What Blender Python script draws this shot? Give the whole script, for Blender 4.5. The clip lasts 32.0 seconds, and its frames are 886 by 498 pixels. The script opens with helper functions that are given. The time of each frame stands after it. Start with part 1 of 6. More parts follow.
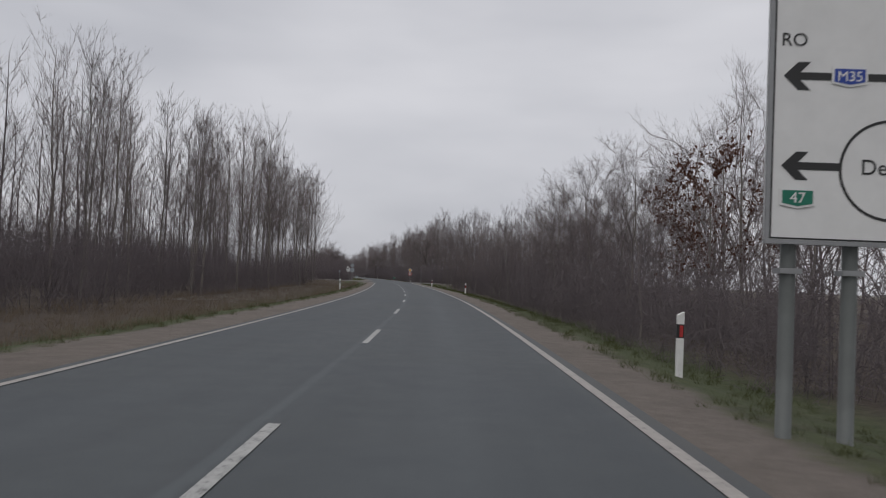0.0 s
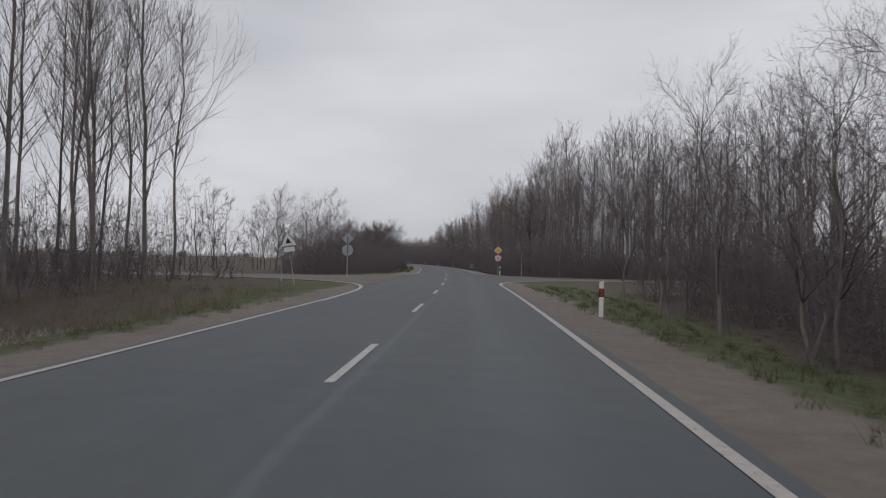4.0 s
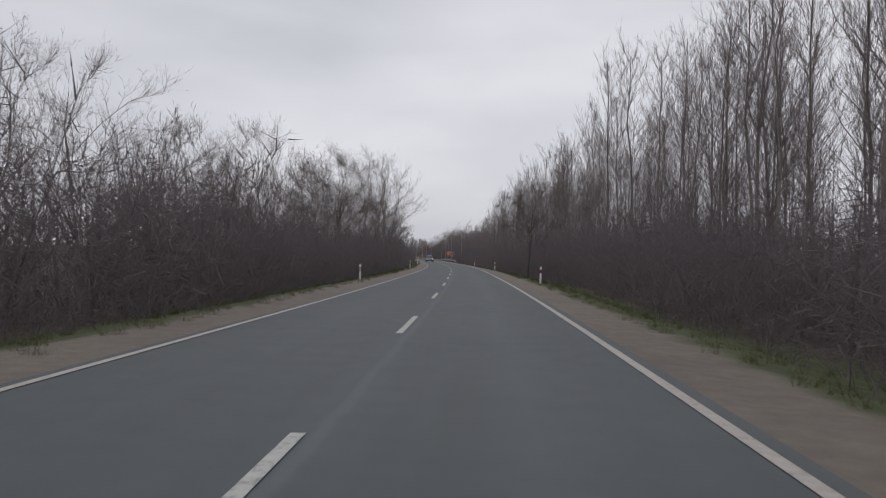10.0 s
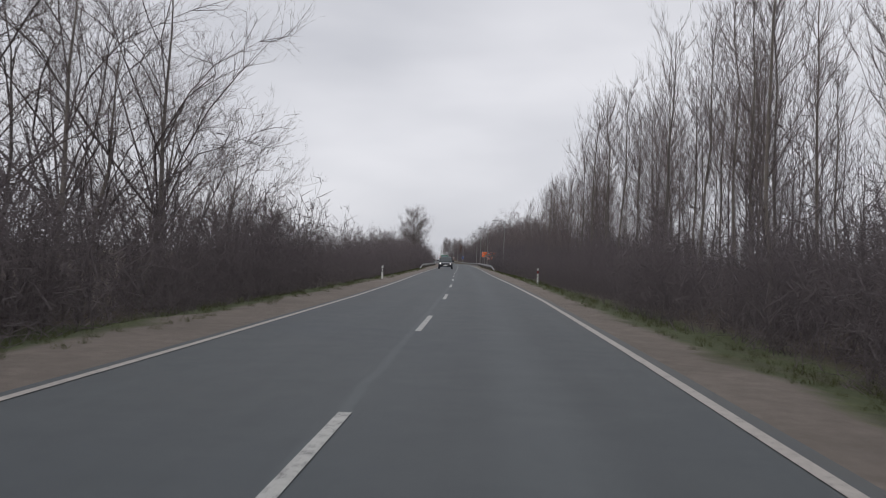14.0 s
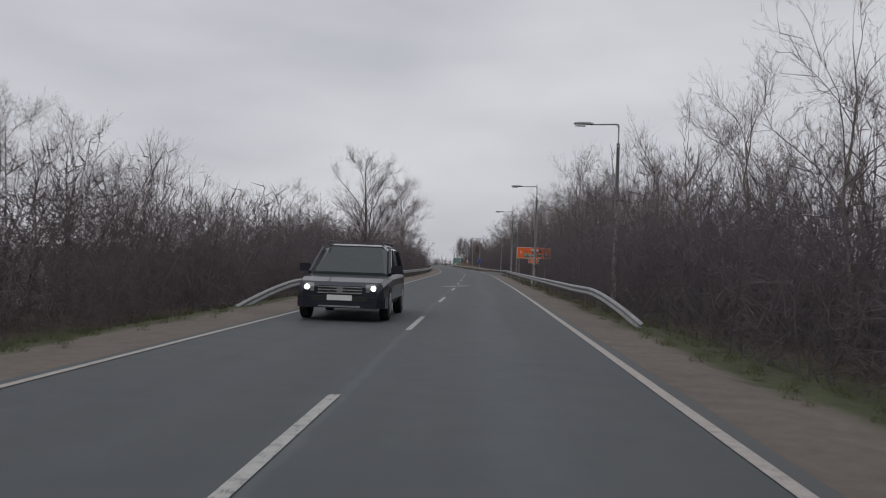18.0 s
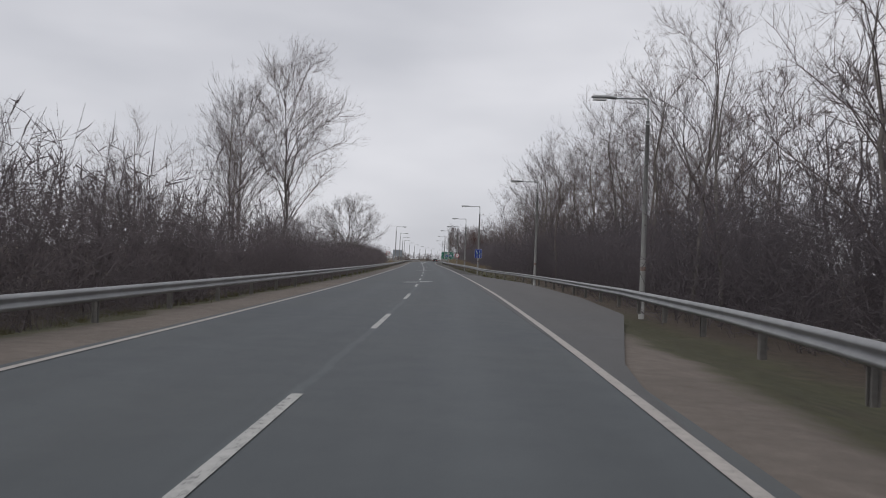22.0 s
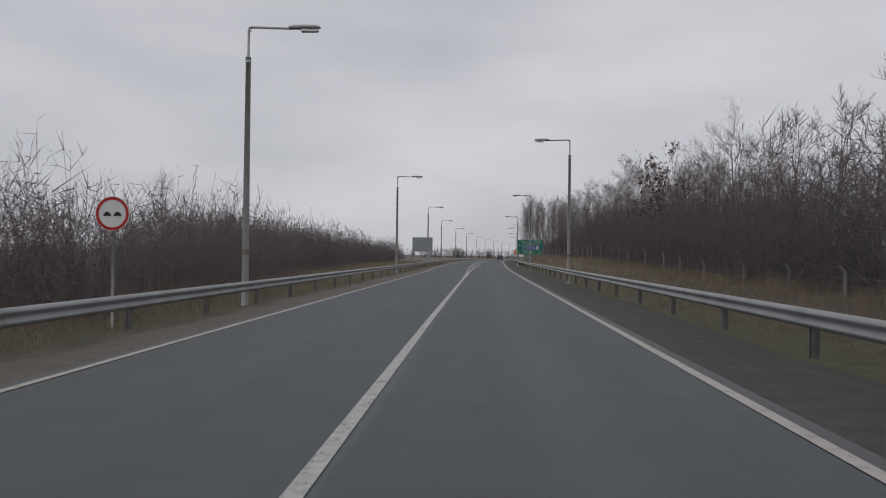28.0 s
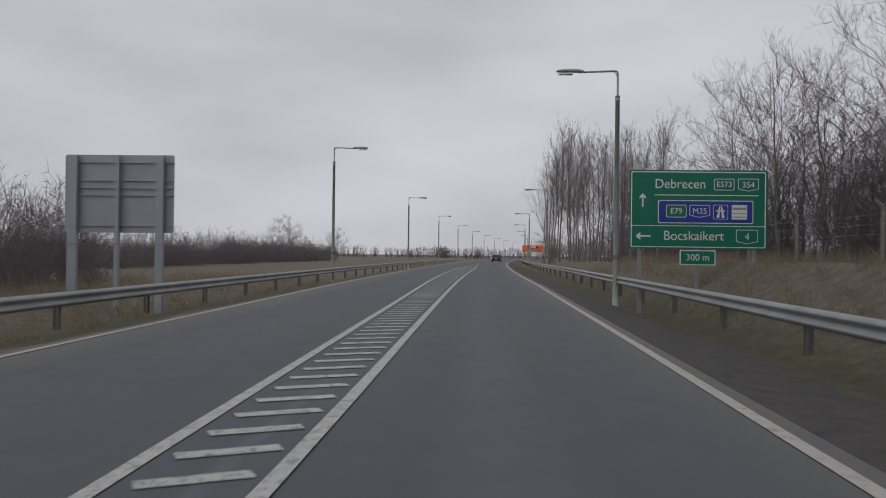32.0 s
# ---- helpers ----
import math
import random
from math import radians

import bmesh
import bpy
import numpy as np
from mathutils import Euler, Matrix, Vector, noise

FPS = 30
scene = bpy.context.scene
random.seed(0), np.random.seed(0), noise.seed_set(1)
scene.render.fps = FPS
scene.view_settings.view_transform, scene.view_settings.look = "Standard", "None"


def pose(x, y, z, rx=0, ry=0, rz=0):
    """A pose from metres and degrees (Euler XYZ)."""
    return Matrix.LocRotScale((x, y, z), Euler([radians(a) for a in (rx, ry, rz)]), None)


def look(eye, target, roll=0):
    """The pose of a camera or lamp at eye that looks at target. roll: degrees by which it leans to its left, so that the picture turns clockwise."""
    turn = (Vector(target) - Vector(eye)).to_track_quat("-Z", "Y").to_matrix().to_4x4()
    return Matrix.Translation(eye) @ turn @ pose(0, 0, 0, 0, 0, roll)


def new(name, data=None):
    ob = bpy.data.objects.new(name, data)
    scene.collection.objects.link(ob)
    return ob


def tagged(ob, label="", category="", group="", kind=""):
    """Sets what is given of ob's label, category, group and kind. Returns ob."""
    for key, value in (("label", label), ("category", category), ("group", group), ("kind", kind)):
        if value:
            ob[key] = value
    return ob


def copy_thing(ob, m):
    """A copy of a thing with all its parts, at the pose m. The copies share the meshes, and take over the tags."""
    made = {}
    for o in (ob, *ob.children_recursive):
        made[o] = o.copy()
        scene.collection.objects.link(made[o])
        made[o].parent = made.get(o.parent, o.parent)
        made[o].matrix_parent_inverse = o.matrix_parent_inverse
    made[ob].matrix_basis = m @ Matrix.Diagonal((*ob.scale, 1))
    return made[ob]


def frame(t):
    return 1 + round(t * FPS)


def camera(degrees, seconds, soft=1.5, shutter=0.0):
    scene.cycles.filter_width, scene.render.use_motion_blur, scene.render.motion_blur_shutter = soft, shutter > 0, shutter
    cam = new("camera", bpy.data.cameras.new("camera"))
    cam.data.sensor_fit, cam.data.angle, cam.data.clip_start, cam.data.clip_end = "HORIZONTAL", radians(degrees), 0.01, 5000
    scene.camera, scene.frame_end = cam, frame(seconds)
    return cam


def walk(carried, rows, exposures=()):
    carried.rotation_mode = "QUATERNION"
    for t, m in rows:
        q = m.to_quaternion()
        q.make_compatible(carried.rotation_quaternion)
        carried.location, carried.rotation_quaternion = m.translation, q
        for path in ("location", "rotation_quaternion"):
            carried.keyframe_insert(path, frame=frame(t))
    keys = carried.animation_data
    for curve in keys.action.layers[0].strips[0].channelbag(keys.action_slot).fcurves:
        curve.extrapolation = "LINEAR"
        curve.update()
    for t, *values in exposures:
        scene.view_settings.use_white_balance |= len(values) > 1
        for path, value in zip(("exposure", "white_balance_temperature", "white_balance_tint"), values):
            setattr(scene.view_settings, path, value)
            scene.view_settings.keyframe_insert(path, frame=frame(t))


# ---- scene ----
cam = camera(55.7, 32.0, soft=1.05, shutter=0.06)
PATH = [
    (0.0, 0.062, 0.000, 1.28, 91.94, -2.45, -0.20),
    (0.5, 0.190, 11.572, 1.28, 91.81, -2.32, 0.32),
    (1.0, 0.098, 23.166, 1.28, 91.76, -2.04, 1.07),
    (1.5, -0.052, 34.837, 1.28, 91.68, -1.81, 2.13),
    (2.0, -0.399, 46.631, 1.28, 91.60, -1.51, 3.11),
    (2.5, -0.856, 58.501, 1.28, 91.48, -1.21, 4.04),
    (3.0, -1.362, 70.163, 1.28, 91.25, -1.12, 4.92),
    (3.5, -1.999, 81.802, 1.28, 91.00, -1.30, 5.62),
    (4.0, -2.747, 93.422, 1.28, 90.83, -1.33, 6.16),
    (4.5, -3.593, 105.025, 1.28, 90.69, -1.33, 6.62),
    (5.0, -4.524, 116.617, 1.28, 90.58, -1.28, 7.03),
    (5.5, -5.527, 128.200, 1.28, 90.49, -1.20, 7.37),
    (6.0, -6.545, 139.781, 1.28, 90.42, -1.29, 7.61),
    (6.5, -7.599, 151.369, 1.28, 90.43, -1.51, 7.85),
    (7.0, -8.726, 162.952, 1.28, 90.46, -1.46, 8.25),
    (7.5, -9.882, 174.467, 1.28, 90.46, -1.22, 8.65),
    (8.0, -11.166, 186.014, 1.28, 90.49, -1.23, 9.04),
    (8.5, -12.547, 197.631, 1.28, 90.49, -1.24, 9.53),
    (9.0, -14.060, 209.315, 1.28, 90.51, -1.35, 10.02),
    (9.5, -15.702, 221.090, 1.28, 90.48, -1.51, 10.41),
    (10.0, -17.376, 232.843, 1.28, 90.56, -1.55, 10.74),
    (10.5, -19.130, 244.533, 1.28, 90.62, -1.55, 11.14),
    (11.0, -20.938, 256.140, 1.28, 90.65, -1.72, 11.44),
    (11.5, -22.804, 267.665, 1.28, 90.64, -2.28, 11.74),
    (12.0, -24.715, 279.217, 1.28, 90.62, -2.17, 12.03),
    (12.5, -26.700, 290.788, 1.28, 90.58, -1.91, 12.37),
    (13.0, -28.709, 302.365, 1.28, 90.61, -1.74, 12.67),
    (13.5, -30.714, 313.965, 1.28, 90.63, -1.76, 13.15),
    (14.0, -32.881, 325.570, 1.28, 90.71, -1.82, 13.62),
    (14.5, -35.194, 337.186, 1.28, 90.77, -2.00, 13.75),
    (15.0, -37.581, 348.793, 1.28, 90.84, -2.00, 13.87),
    (15.5, -39.992, 360.395, 1.28, 90.89, -2.04, 13.98),
    (16.0, -42.434, 371.992, 1.28, 90.93, -2.09, 14.15),
    (16.5, -44.921, 383.577, 1.28, 90.95, -2.15, 14.41),
    (17.0, -47.479, 395.143, 1.28, 90.94, -2.19, 14.78),
    (17.5, -49.941, 406.724, 1.28, 90.99, -2.11, 14.91),
    (18.0, -52.418, 418.295, 1.28, 90.97, -2.04, 14.94),
    (18.5, -54.973, 429.860, 1.28, 90.91, -2.18, 14.96),
    (19.0, -57.535, 441.494, 1.28, 90.88, -2.43, 15.01),
    (19.5, -60.165, 453.225, 1.28, 90.78, -2.38, 15.09),
    (20.0, -62.777, 465.077, 1.28, 90.69, -2.42, 15.11),
    (20.5, -65.408, 476.858, 1.28, 90.69, -2.34, 14.76),
    (21.0, -67.947, 488.618, 1.28, 90.66, -2.20, 14.40),
    (21.5, -70.613, 500.320, 1.28, 90.64, -2.16, 14.45),
    (22.0, -73.308, 511.984, 1.28, 90.72, -2.14, 14.72),
    (22.5, -76.116, 523.590, 1.28, 90.78, -2.13, 15.31),
    (23.0, -79.152, 535.095, 1.28, 90.80, -2.03, 15.96),
    (23.5, -82.248, 546.609, 1.28, 90.71, -1.84, 16.61),
    (24.0, -85.357, 558.194, 1.28, 90.60, -1.64, 17.19),
    (24.5, -88.595, 569.654, 1.28, 90.62, -1.59, 17.56),
    (25.0, -91.896, 580.976, 1.28, 90.51, -1.51, 17.94),
    (25.5, -95.080, 592.166, 1.28, 90.46, -1.26, 18.25),
    (26.0, -98.329, 603.362, 1.28, 90.48, -0.98, 18.43),
    (26.5, -101.590, 614.587, 1.28, 90.47, -0.84, 18.65),
    (27.0, -104.908, 625.848, 1.28, 90.46, -0.83, 18.81),
    (27.5, -108.254, 637.183, 1.28, 90.43, -0.80, 18.91),
    (28.0, -111.622, 648.622, 1.28, 90.42, -0.75, 18.92),
    (28.5, -115.009, 660.193, 1.28, 90.43, -0.69, 18.92),
    (29.0, -118.423, 671.922, 1.28, 90.46, -0.62, 18.94),
    (29.5, -121.919, 683.809, 1.28, 90.51, -0.57, 19.00),
    (30.0, -125.442, 695.871, 1.28, 90.54, -0.51, 19.00),
    (30.5, -128.966, 708.089, 1.28, 90.51, -0.67, 18.80),
    (31.0, -132.437, 720.399, 1.28, 90.46, -0.77, 18.55),
    (31.5, -135.745, 732.788, 1.28, 90.40, -0.86, 18.36),
    (32.0, -139.057, 745.200, 1.28, 90.39, -0.72, 18.13),
]
walk(cam, [(t, pose(*p)) for t, *p in PATH], [(0.0, -0.13), (1.5, -0.08), (5.5, -0.07), (9.0, 0.02), (11.5, 0.13), (14.5, 0.13), (17.3, -0.17), (18.5, -0.06), (21.0, 0.03), (24.0, 0.02), (25.5, -0.1), (32.0, -0.2)])

# ---- sky and sun: a closed grey cloud deck ----
world = bpy.data.worlds.new("world")
scene.world = world
world.use_nodes = True
wn, wl = world.node_tree.nodes, world.node_tree.links
wn.clear()
w_out = wn.new("ShaderNodeOutputWorld")
w_bg = wn.new("ShaderNodeBackground")
w_sky = wn.new("ShaderNodeTexSky")
w_sky.sky_type, w_sky.sun_disc = "NISHITA", False
w_sky.sun_elevation, w_sky.sun_rotation = radians(38), radians(150)
w_co = wn.new("ShaderNodeTexCoord")
w_map = wn.new("ShaderNodeMapping")
w_map.inputs["Scale"].default_value = (1.0, 1.0, 3.2)
w_noise = wn.new("ShaderNodeTexNoise")
w_noise.inputs["Scale"].default_value, w_noise.inputs["Detail"].default_value = 2.2, 4.0
w_noise.inputs["Roughness"].default_value = 0.45
w_ramp = wn.new("ShaderNodeValToRGB")
w_ramp.color_ramp.elements[0].position, w_ramp.color_ramp.elements[0].color = 0.30, (0.545, 0.555, 0.605, 1)
w_ramp.color_ramp.elements[1].position, w_ramp.color_ramp.elements[1].color = 0.70, (0.80, 0.80, 0.845, 1)
w_mix = wn.new("ShaderNodeMix")
w_mix.data_type, w_mix.blend_type = "RGBA", "MIX"
w_mix.inputs["Factor"].default_value = 0.97
w_dim = wn.new("ShaderNodeMix")
w_dim.data_type, w_dim.blend_type = "RGBA", "MULTIPLY"
w_dim.inputs["Factor"].default_value = 1.0
w_dim.inputs["B"].default_value = (0.1, 0.1, 0.1, 1)
wl.new(w_co.outputs["Generated"], w_map.inputs["Vector"])
wl.new(w_map.outputs["Vector"], w_noise.inputs["Vector"])
wl.new(w_noise.outputs["Fac"], w_ramp.inputs["Fac"])
wl.new(w_sky.outputs["Color"], w_dim.inputs["A"])
wl.new(w_dim.outputs["Result"], w_mix.inputs["A"])
wl.new(w_ramp.outputs["Color"], w_mix.inputs["B"])
wl.new(w_mix.outputs["Result"], w_bg.inputs["Color"])
w_bg.inputs["Strength"].default_value = 0.93
wl.new(w_bg.outputs["Background"], w_out.inputs["Surface"])
sun = new("sun", bpy.data.lights.new("sun", "SUN"))
sun.data.energy, sun.data.angle, sun.data.color = 0.6, radians(30), (1.0, 0.96, 0.9)
sun.matrix_world = look((0, 0, 60), (25, 40, 0))


# ---- materials ----
def nodes_of(name, rough=0.8, metal=0.0):
    m = bpy.data.materials.new(name)
    m.use_nodes = True
    n, l = m.node_tree.nodes, m.node_tree.links
    b = n["Principled BSDF"]
    b.inputs["Roughness"].default_value, b.inputs["Metallic"].default_value = rough, metal
    return m, n, l, b


def noise_node(n, l, scale, detail=4.0, rough=0.55, vector=None):
    t = n.new("ShaderNodeTexNoise")
    t.inputs["Scale"].default_value, t.inputs["Detail"].default_value = scale, detail
    t.inputs["Roughness"].default_value = rough
    if vector is not None:
        l.new(vector, t.inputs["Vector"])
    return t.outputs["Fac"]


def ramp_node(n, l, fac, stops):
    r = n.new("ShaderNodeValToRGB")
    e = r.color_ramp.elements
    while len(e) < len(stops):
        e.new(0.5)
    for k, (p, c) in enumerate(stops):
        e[k].position, e[k].color = p, (*c, 1) if len(c) == 3 else c
    l.new(fac, r.inputs["Fac"])
    return r.outputs["Color"]


def mix_node(n, l, fac, a, b, blend="MIX"):
    x = n.new("ShaderNodeMix")
    x.data_type, x.blend_type = "RGBA", blend
    for sock, v in (("Factor", fac), ("A", a), ("B", b)):
        if isinstance(v, (int, float)):
            x.inputs[sock].default_value = v
        elif isinstance(v, tuple):
            x.inputs[sock].default_value = (*v, 1)
        else:
            l.new(v, x.inputs[sock])
    return x.outputs["Result"]


def math_node(n, l, op, a, b=0.0, c=None):
    x = n.new("ShaderNodeMath")
    x.operation = op
    for k, v in enumerate((a, b, c)):
        if v is None:
            continue
        if isinstance(v, (int, float)):
            x.inputs[k].default_value = v
        else:
            l.new(v, x.inputs[k])
    return x.outputs["Value"]


def band(n, l, v, centre, half, soft):
    """1 where v lies within half of centre, falling off over soft."""
    d = math_node(n, l, "ABSOLUTE", math_node(n, l, "SUBTRACT", v, centre))
    x = math_node(n, l, "DIVIDE", math_node(n, l, "SUBTRACT", half + soft, d), soft)
    c = n.new("ShaderNodeClamp")
    l.new(x, c.inputs["Value"])
    return c.outputs["Result"]


def bump_node(n, l, b, height, strength, dist=0.02):
    x = n.new("ShaderNodeBump")
    x.inputs["Strength"].default_value, x.inputs["Distance"].default_value = strength, dist
    l.new(height, x.inputs["Height"])
    l.new(x.outputs["Normal"], b.inputs["Normal"])


def position(n):
    return n.new("ShaderNodeNewGeometry").outputs["Position"]


def simple(name, colour, rough=0.7, metal=0.0, vary=0.15, scale=6.0, bump=0.0):
    m, n, l, b = nodes_of(name, rough, metal)
    co = n.new("ShaderNodeTexCoord").outputs["Object"]
    f = noise_node(n, l, scale, 5.0, 0.6, co)
    g = noise_node(n, l, scale * 9, 3.0, 0.6, co)
    lo = tuple(c * (1 - vary) for c in colour)
    hi = tuple(min(1, c * (1 + vary)) for c in colour)
    c1 = ramp_node(n, l, f, [(0.3, lo), (0.7, hi)])
    l.new(mix_node(n, l, math_node(n, l, "MULTIPLY", g, vary), c1, lo), b.inputs["Base Color"])
    if bump:
        bump_node(n, l, b, g, bump)
    return m


def ramp_gray(n, l, fac):
    return ramp_node(n, l, fac, [(0.4, (0, 0, 0)), (0.62, (1, 1, 1))])


def asphalt_material(name, base, dust=0.35):
    m, n, l, b = nodes_of(name, 0.75)
    p = position(n)
    at = n.new("ShaderNodeAttribute")
    at.attribute_name = "off"
    off = at.outputs["Fac"]
    st = n.new("ShaderNodeAttribute")
    st.attribute_name = "along"
    fine = noise_node(n, l, 90.0, 2.0, 0.7, p)
    mid = noise_node(n, l, 1.6, 5.0, 0.65, p)
    big = noise_node(n, l, 0.16, 3.0, 0.5, p)
    long = n.new("ShaderNodeCombineXYZ")
    l.new(math_node(n, l, "MULTIPLY", off, 1.5), long.inputs["X"])
    l.new(math_node(n, l, "MULTIPLY", st.outputs["Fac"], 0.045), long.inputs["Y"])
    streak = noise_node(n, l, 1.0, 4.0, 0.6, long.outputs["Vector"])
    lo, hi = tuple(c * 0.82 for c in base), tuple(c * 1.15 for c in base)
    c = ramp_node(n, l, streak, [(0.3, lo), (0.7, hi)])
    c = mix_node(n, l, math_node(n, l, "MULTIPLY", mid, 0.3), c, tuple(x * 1.25 for x in base))
    c = mix_node(n, l, math_node(n, l, "MULTIPLY", ramp_gray(n, l, big), 0.5), c, (base[0] * 0.8, base[1] * 0.84, base[2] * 0.92))
    c = mix_node(n, l, math_node(n, l, "MULTIPLY", fine, 0.35), c, tuple(x * 0.55 for x in base))
    # paler dust between the wheel tracks and polished tracks
    for centre in (0.75, 2.55, -0.75, -2.5):
        c = mix_node(n, l, math_node(n, l, "MULTIPLY", band(n, l, off, centre, 0.15, 0.35), 0.18), c, tuple(x * 0.8 for x in base))
    c = mix_node(n, l, math_node(n, l, "MULTIPLY", band(n, l, off, 1.65, 0.1, 0.4), 0.22), c, tuple(x * 1.5 for x in base))
    # sealed lengthwise seam beside the middle
    wob = math_node(n, l, "MULTIPLY_ADD", noise_node(n, l, 0.8, 3.0, 0.5, p), 0.16, -0.08)
    seam = band(n, l, math_node(n, l, "ADD", off, wob), 0.03, 0.03, 0.05)
    c = mix_node(n, l, math_node(n, l, "MULTIPLY", seam, 0.35), c, tuple(x * 1.7 for x in base))
    # dust carried on to the margins
    edge = math_node(n, l, "SUBTRACT", math_node(n, l, "ABSOLUTE", off), 3.15)
    edge = math_node(n, l, "MULTIPLY", math_node(n, l, "MAXIMUM", edge, 0.0), math_node(n, l, "MULTIPLY", mid, 2.2))
    c = mix_node(n, l, math_node(n, l, "MINIMUM", math_node(n, l, "MULTIPLY", edge, dust), 0.6), c, (0.2, 0.17, 0.14))
    l.new(c, b.inputs["Base Color"])
    l.new(math_node(n, l, "MULTIPLY_ADD", mid, 0.2, 0.6), b.inputs["Roughness"])
    bump_node(n, l, b, fine, 0.35, 0.01)
    return m


def ground_material():
    m, n, l, b = nodes_of("verge_and_field", 0.95)
    p = position(n)
    at = n.new("ShaderNodeAttribute")
    at.attribute_name = "off"
    st = n.new("ShaderNodeAttribute")
    st.attribute_name = "along"
    off = at.outputs["Fac"]
    a = math_node(n, l, "ABSOLUTE", off)
    n1 = noise_node(n, l, 0.35, 5.0, 0.6, p)
    n2 = noise_node(n, l, 3.0, 5.0, 0.7, p)
    n3 = noise_node(n, l, 42.0, 3.0, 0.75, p)
    gravel = ramp_node(n, l, n2, [(0.3, (0.19, 0.16, 0.135)), (0.7, (0.3, 0.26, 0.225))])
    gravel = mix_node(n, l, math_node(n, l, "MULTIPLY", n3, 0.75), gravel, (0.12, 0.1, 0.088))
    gravel = mix_node(n, l, ramp_node(n, l, n1, [(0.45, (0, 0, 0)), (0.75, (0.5, 0.5, 0.5))]), gravel, (0.12, 0.102, 0.086))
    dark_part = n.new("ShaderNodeClamp")
    l.new(math_node(n, l, "MULTIPLY", math_node(n, l, "SUBTRACT", st.outputs["Fac"], 550.0), 0.05), dark_part.inputs["Value"])
    right = n.new("ShaderNodeClamp")
    l.new(math_node(n, l, "ADD", off, 0.0), right.inputs["Value"])
    dark = math_node(n, l, "MULTIPLY", dark_part.outputs["Result"], math_node(n, l, "MULTIPLY_ADD", right.outputs["Result"], 0.6, 0.3))
    gravel = mix_node(n, l, dark, gravel, ramp_node(n, l, n2, [(0.3, (0.042, 0.041, 0.041)), (0.7, (0.082, 0.077, 0.074))]))
    grass = ramp_node(n, l, n2, [(0.25, (0.042, 0.055, 0.022)), (0.5, (0.074, 0.09, 0.036)), (0.75, (0.12, 0.13, 0.06))])
    later = n.new("ShaderNodeClamp")
    l.new(math_node(n, l, "MULTIPLY", math_node(n, l, "SUBTRACT", st.outputs["Fac"], 425.0), 0.03), later.inputs["Value"])
    grass = mix_node(n, l, math_node(n, l, "MULTIPLY", later.outputs["Result"], 0.75), grass, ramp_node(n, l, n2, [(0.3, (0.055, 0.048, 0.032)), (0.7, (0.11, 0.1, 0.06))]))
    litter = ramp_node(n, l, n2, [(0.3, (0.055, 0.043, 0.034)), (0.7, (0.115, 0.088, 0.066))])
    dry = ramp_node(n, l, n2, [(0.3, (0.09, 0.078, 0.06)), (0.7, (0.21, 0.182, 0.135))])
    w = math_node(n, l, "MULTIPLY_ADD", n1, 1.6, -0.8)
    w = math_node(n, l, "ADD", w, math_node(n, l, "MULTIPLY_ADD", n2, 0.7, -0.35))
    ed = math_node(n, l, "ADD", a, w)
    to_grass = math_node(n, l, "SUBTRACT", math_node(n, l, "SUBTRACT", ed, 4.6), math_node(n, l, "MULTIPLY", math_node(n, l, "MULTIPLY", dark_part.outputs["Result"], right.outputs["Result"]), 0.85))
    cl = n.new("ShaderNodeClamp")
    l.new(math_node(n, l, "MULTIPLY", to_grass, 2.2), cl.inputs["Value"])
    c = mix_node(n, l, cl.outputs["Result"], gravel, grass)
    patch = ramp_node(n, l, n1, [(0.52, (0, 0, 0)), (0.72, (1, 1, 1))])
    c = mix_node(n, l, math_node(n, l, "MULTIPLY", math_node(n, l, "MULTIPLY", patch, 0.6), cl.outputs["Result"]), c, litter)
    cl2 = n.new("ShaderNodeClamp")
    l.new(math_node(n, l, "MULTIPLY", math_node(n, l, "SUBTRACT", ed, 7.4), 0.8), cl2.inputs["Value"])
    c = mix_node(n, l, cl2.outputs["Result"], c, litter)
    # bleached grass on the open banks further along
    cl3 = n.new("ShaderNodeClamp")
    l.new(math_node(n, l, "MULTIPLY", math_node(n, l, "SUBTRACT", st.outputs["Fac"], 690.0), 0.03), cl3.inputs["Value"])
    cl4 = n.new("ShaderNodeClamp")
    l.new(math_node(n, l, "MULTIPLY", math_node(n, l, "SUBTRACT", ed, 6.5), 0.8), cl4.inputs["Value"])
    k = math_node(n, l, "MULTIPLY", cl3.outputs["Result"], cl4.outputs["Result"])
    c = mix_node(n, l, math_node(n, l, "MULTIPLY", k, 0.85), c, dry)
    l.new(c, b.inputs["Base Color"])
    bump_node(n, l, b, math_node(n, l, "MULTIPLY_ADD", n2, 0.3, n3), 0.8, 0.05)
    return m


def paint_material(name, colour, wear):
    m, n, l, b = nodes_of(name, 0.6)
    p = position(n)
    f = noise_node(n, l, 7.0, 6.0, 0.75, p)
    g = noise_node(n, l, 45.0, 3.0, 0.7, p)
    c = ramp_node(n, l, f, [(0.35, tuple(x * 0.75 for x in colour)), (0.65, colour)])
    worn = ramp_node(n, l, math_node(n, l, "MULTIPLY_ADD", g, 0.5, math_node(n, l, "MULTIPLY", f, 0.6)), [(wear - 0.06, (1, 1, 1)), (wear + 0.02, (0, 0, 0))])
    c = mix_node(n, l, worn, c, (0.1, 0.1, 0.1))
    l.new(c, b.inputs["Base Color"])
    bump_node(n, l, b, g, 0.2, 0.005)
    return m


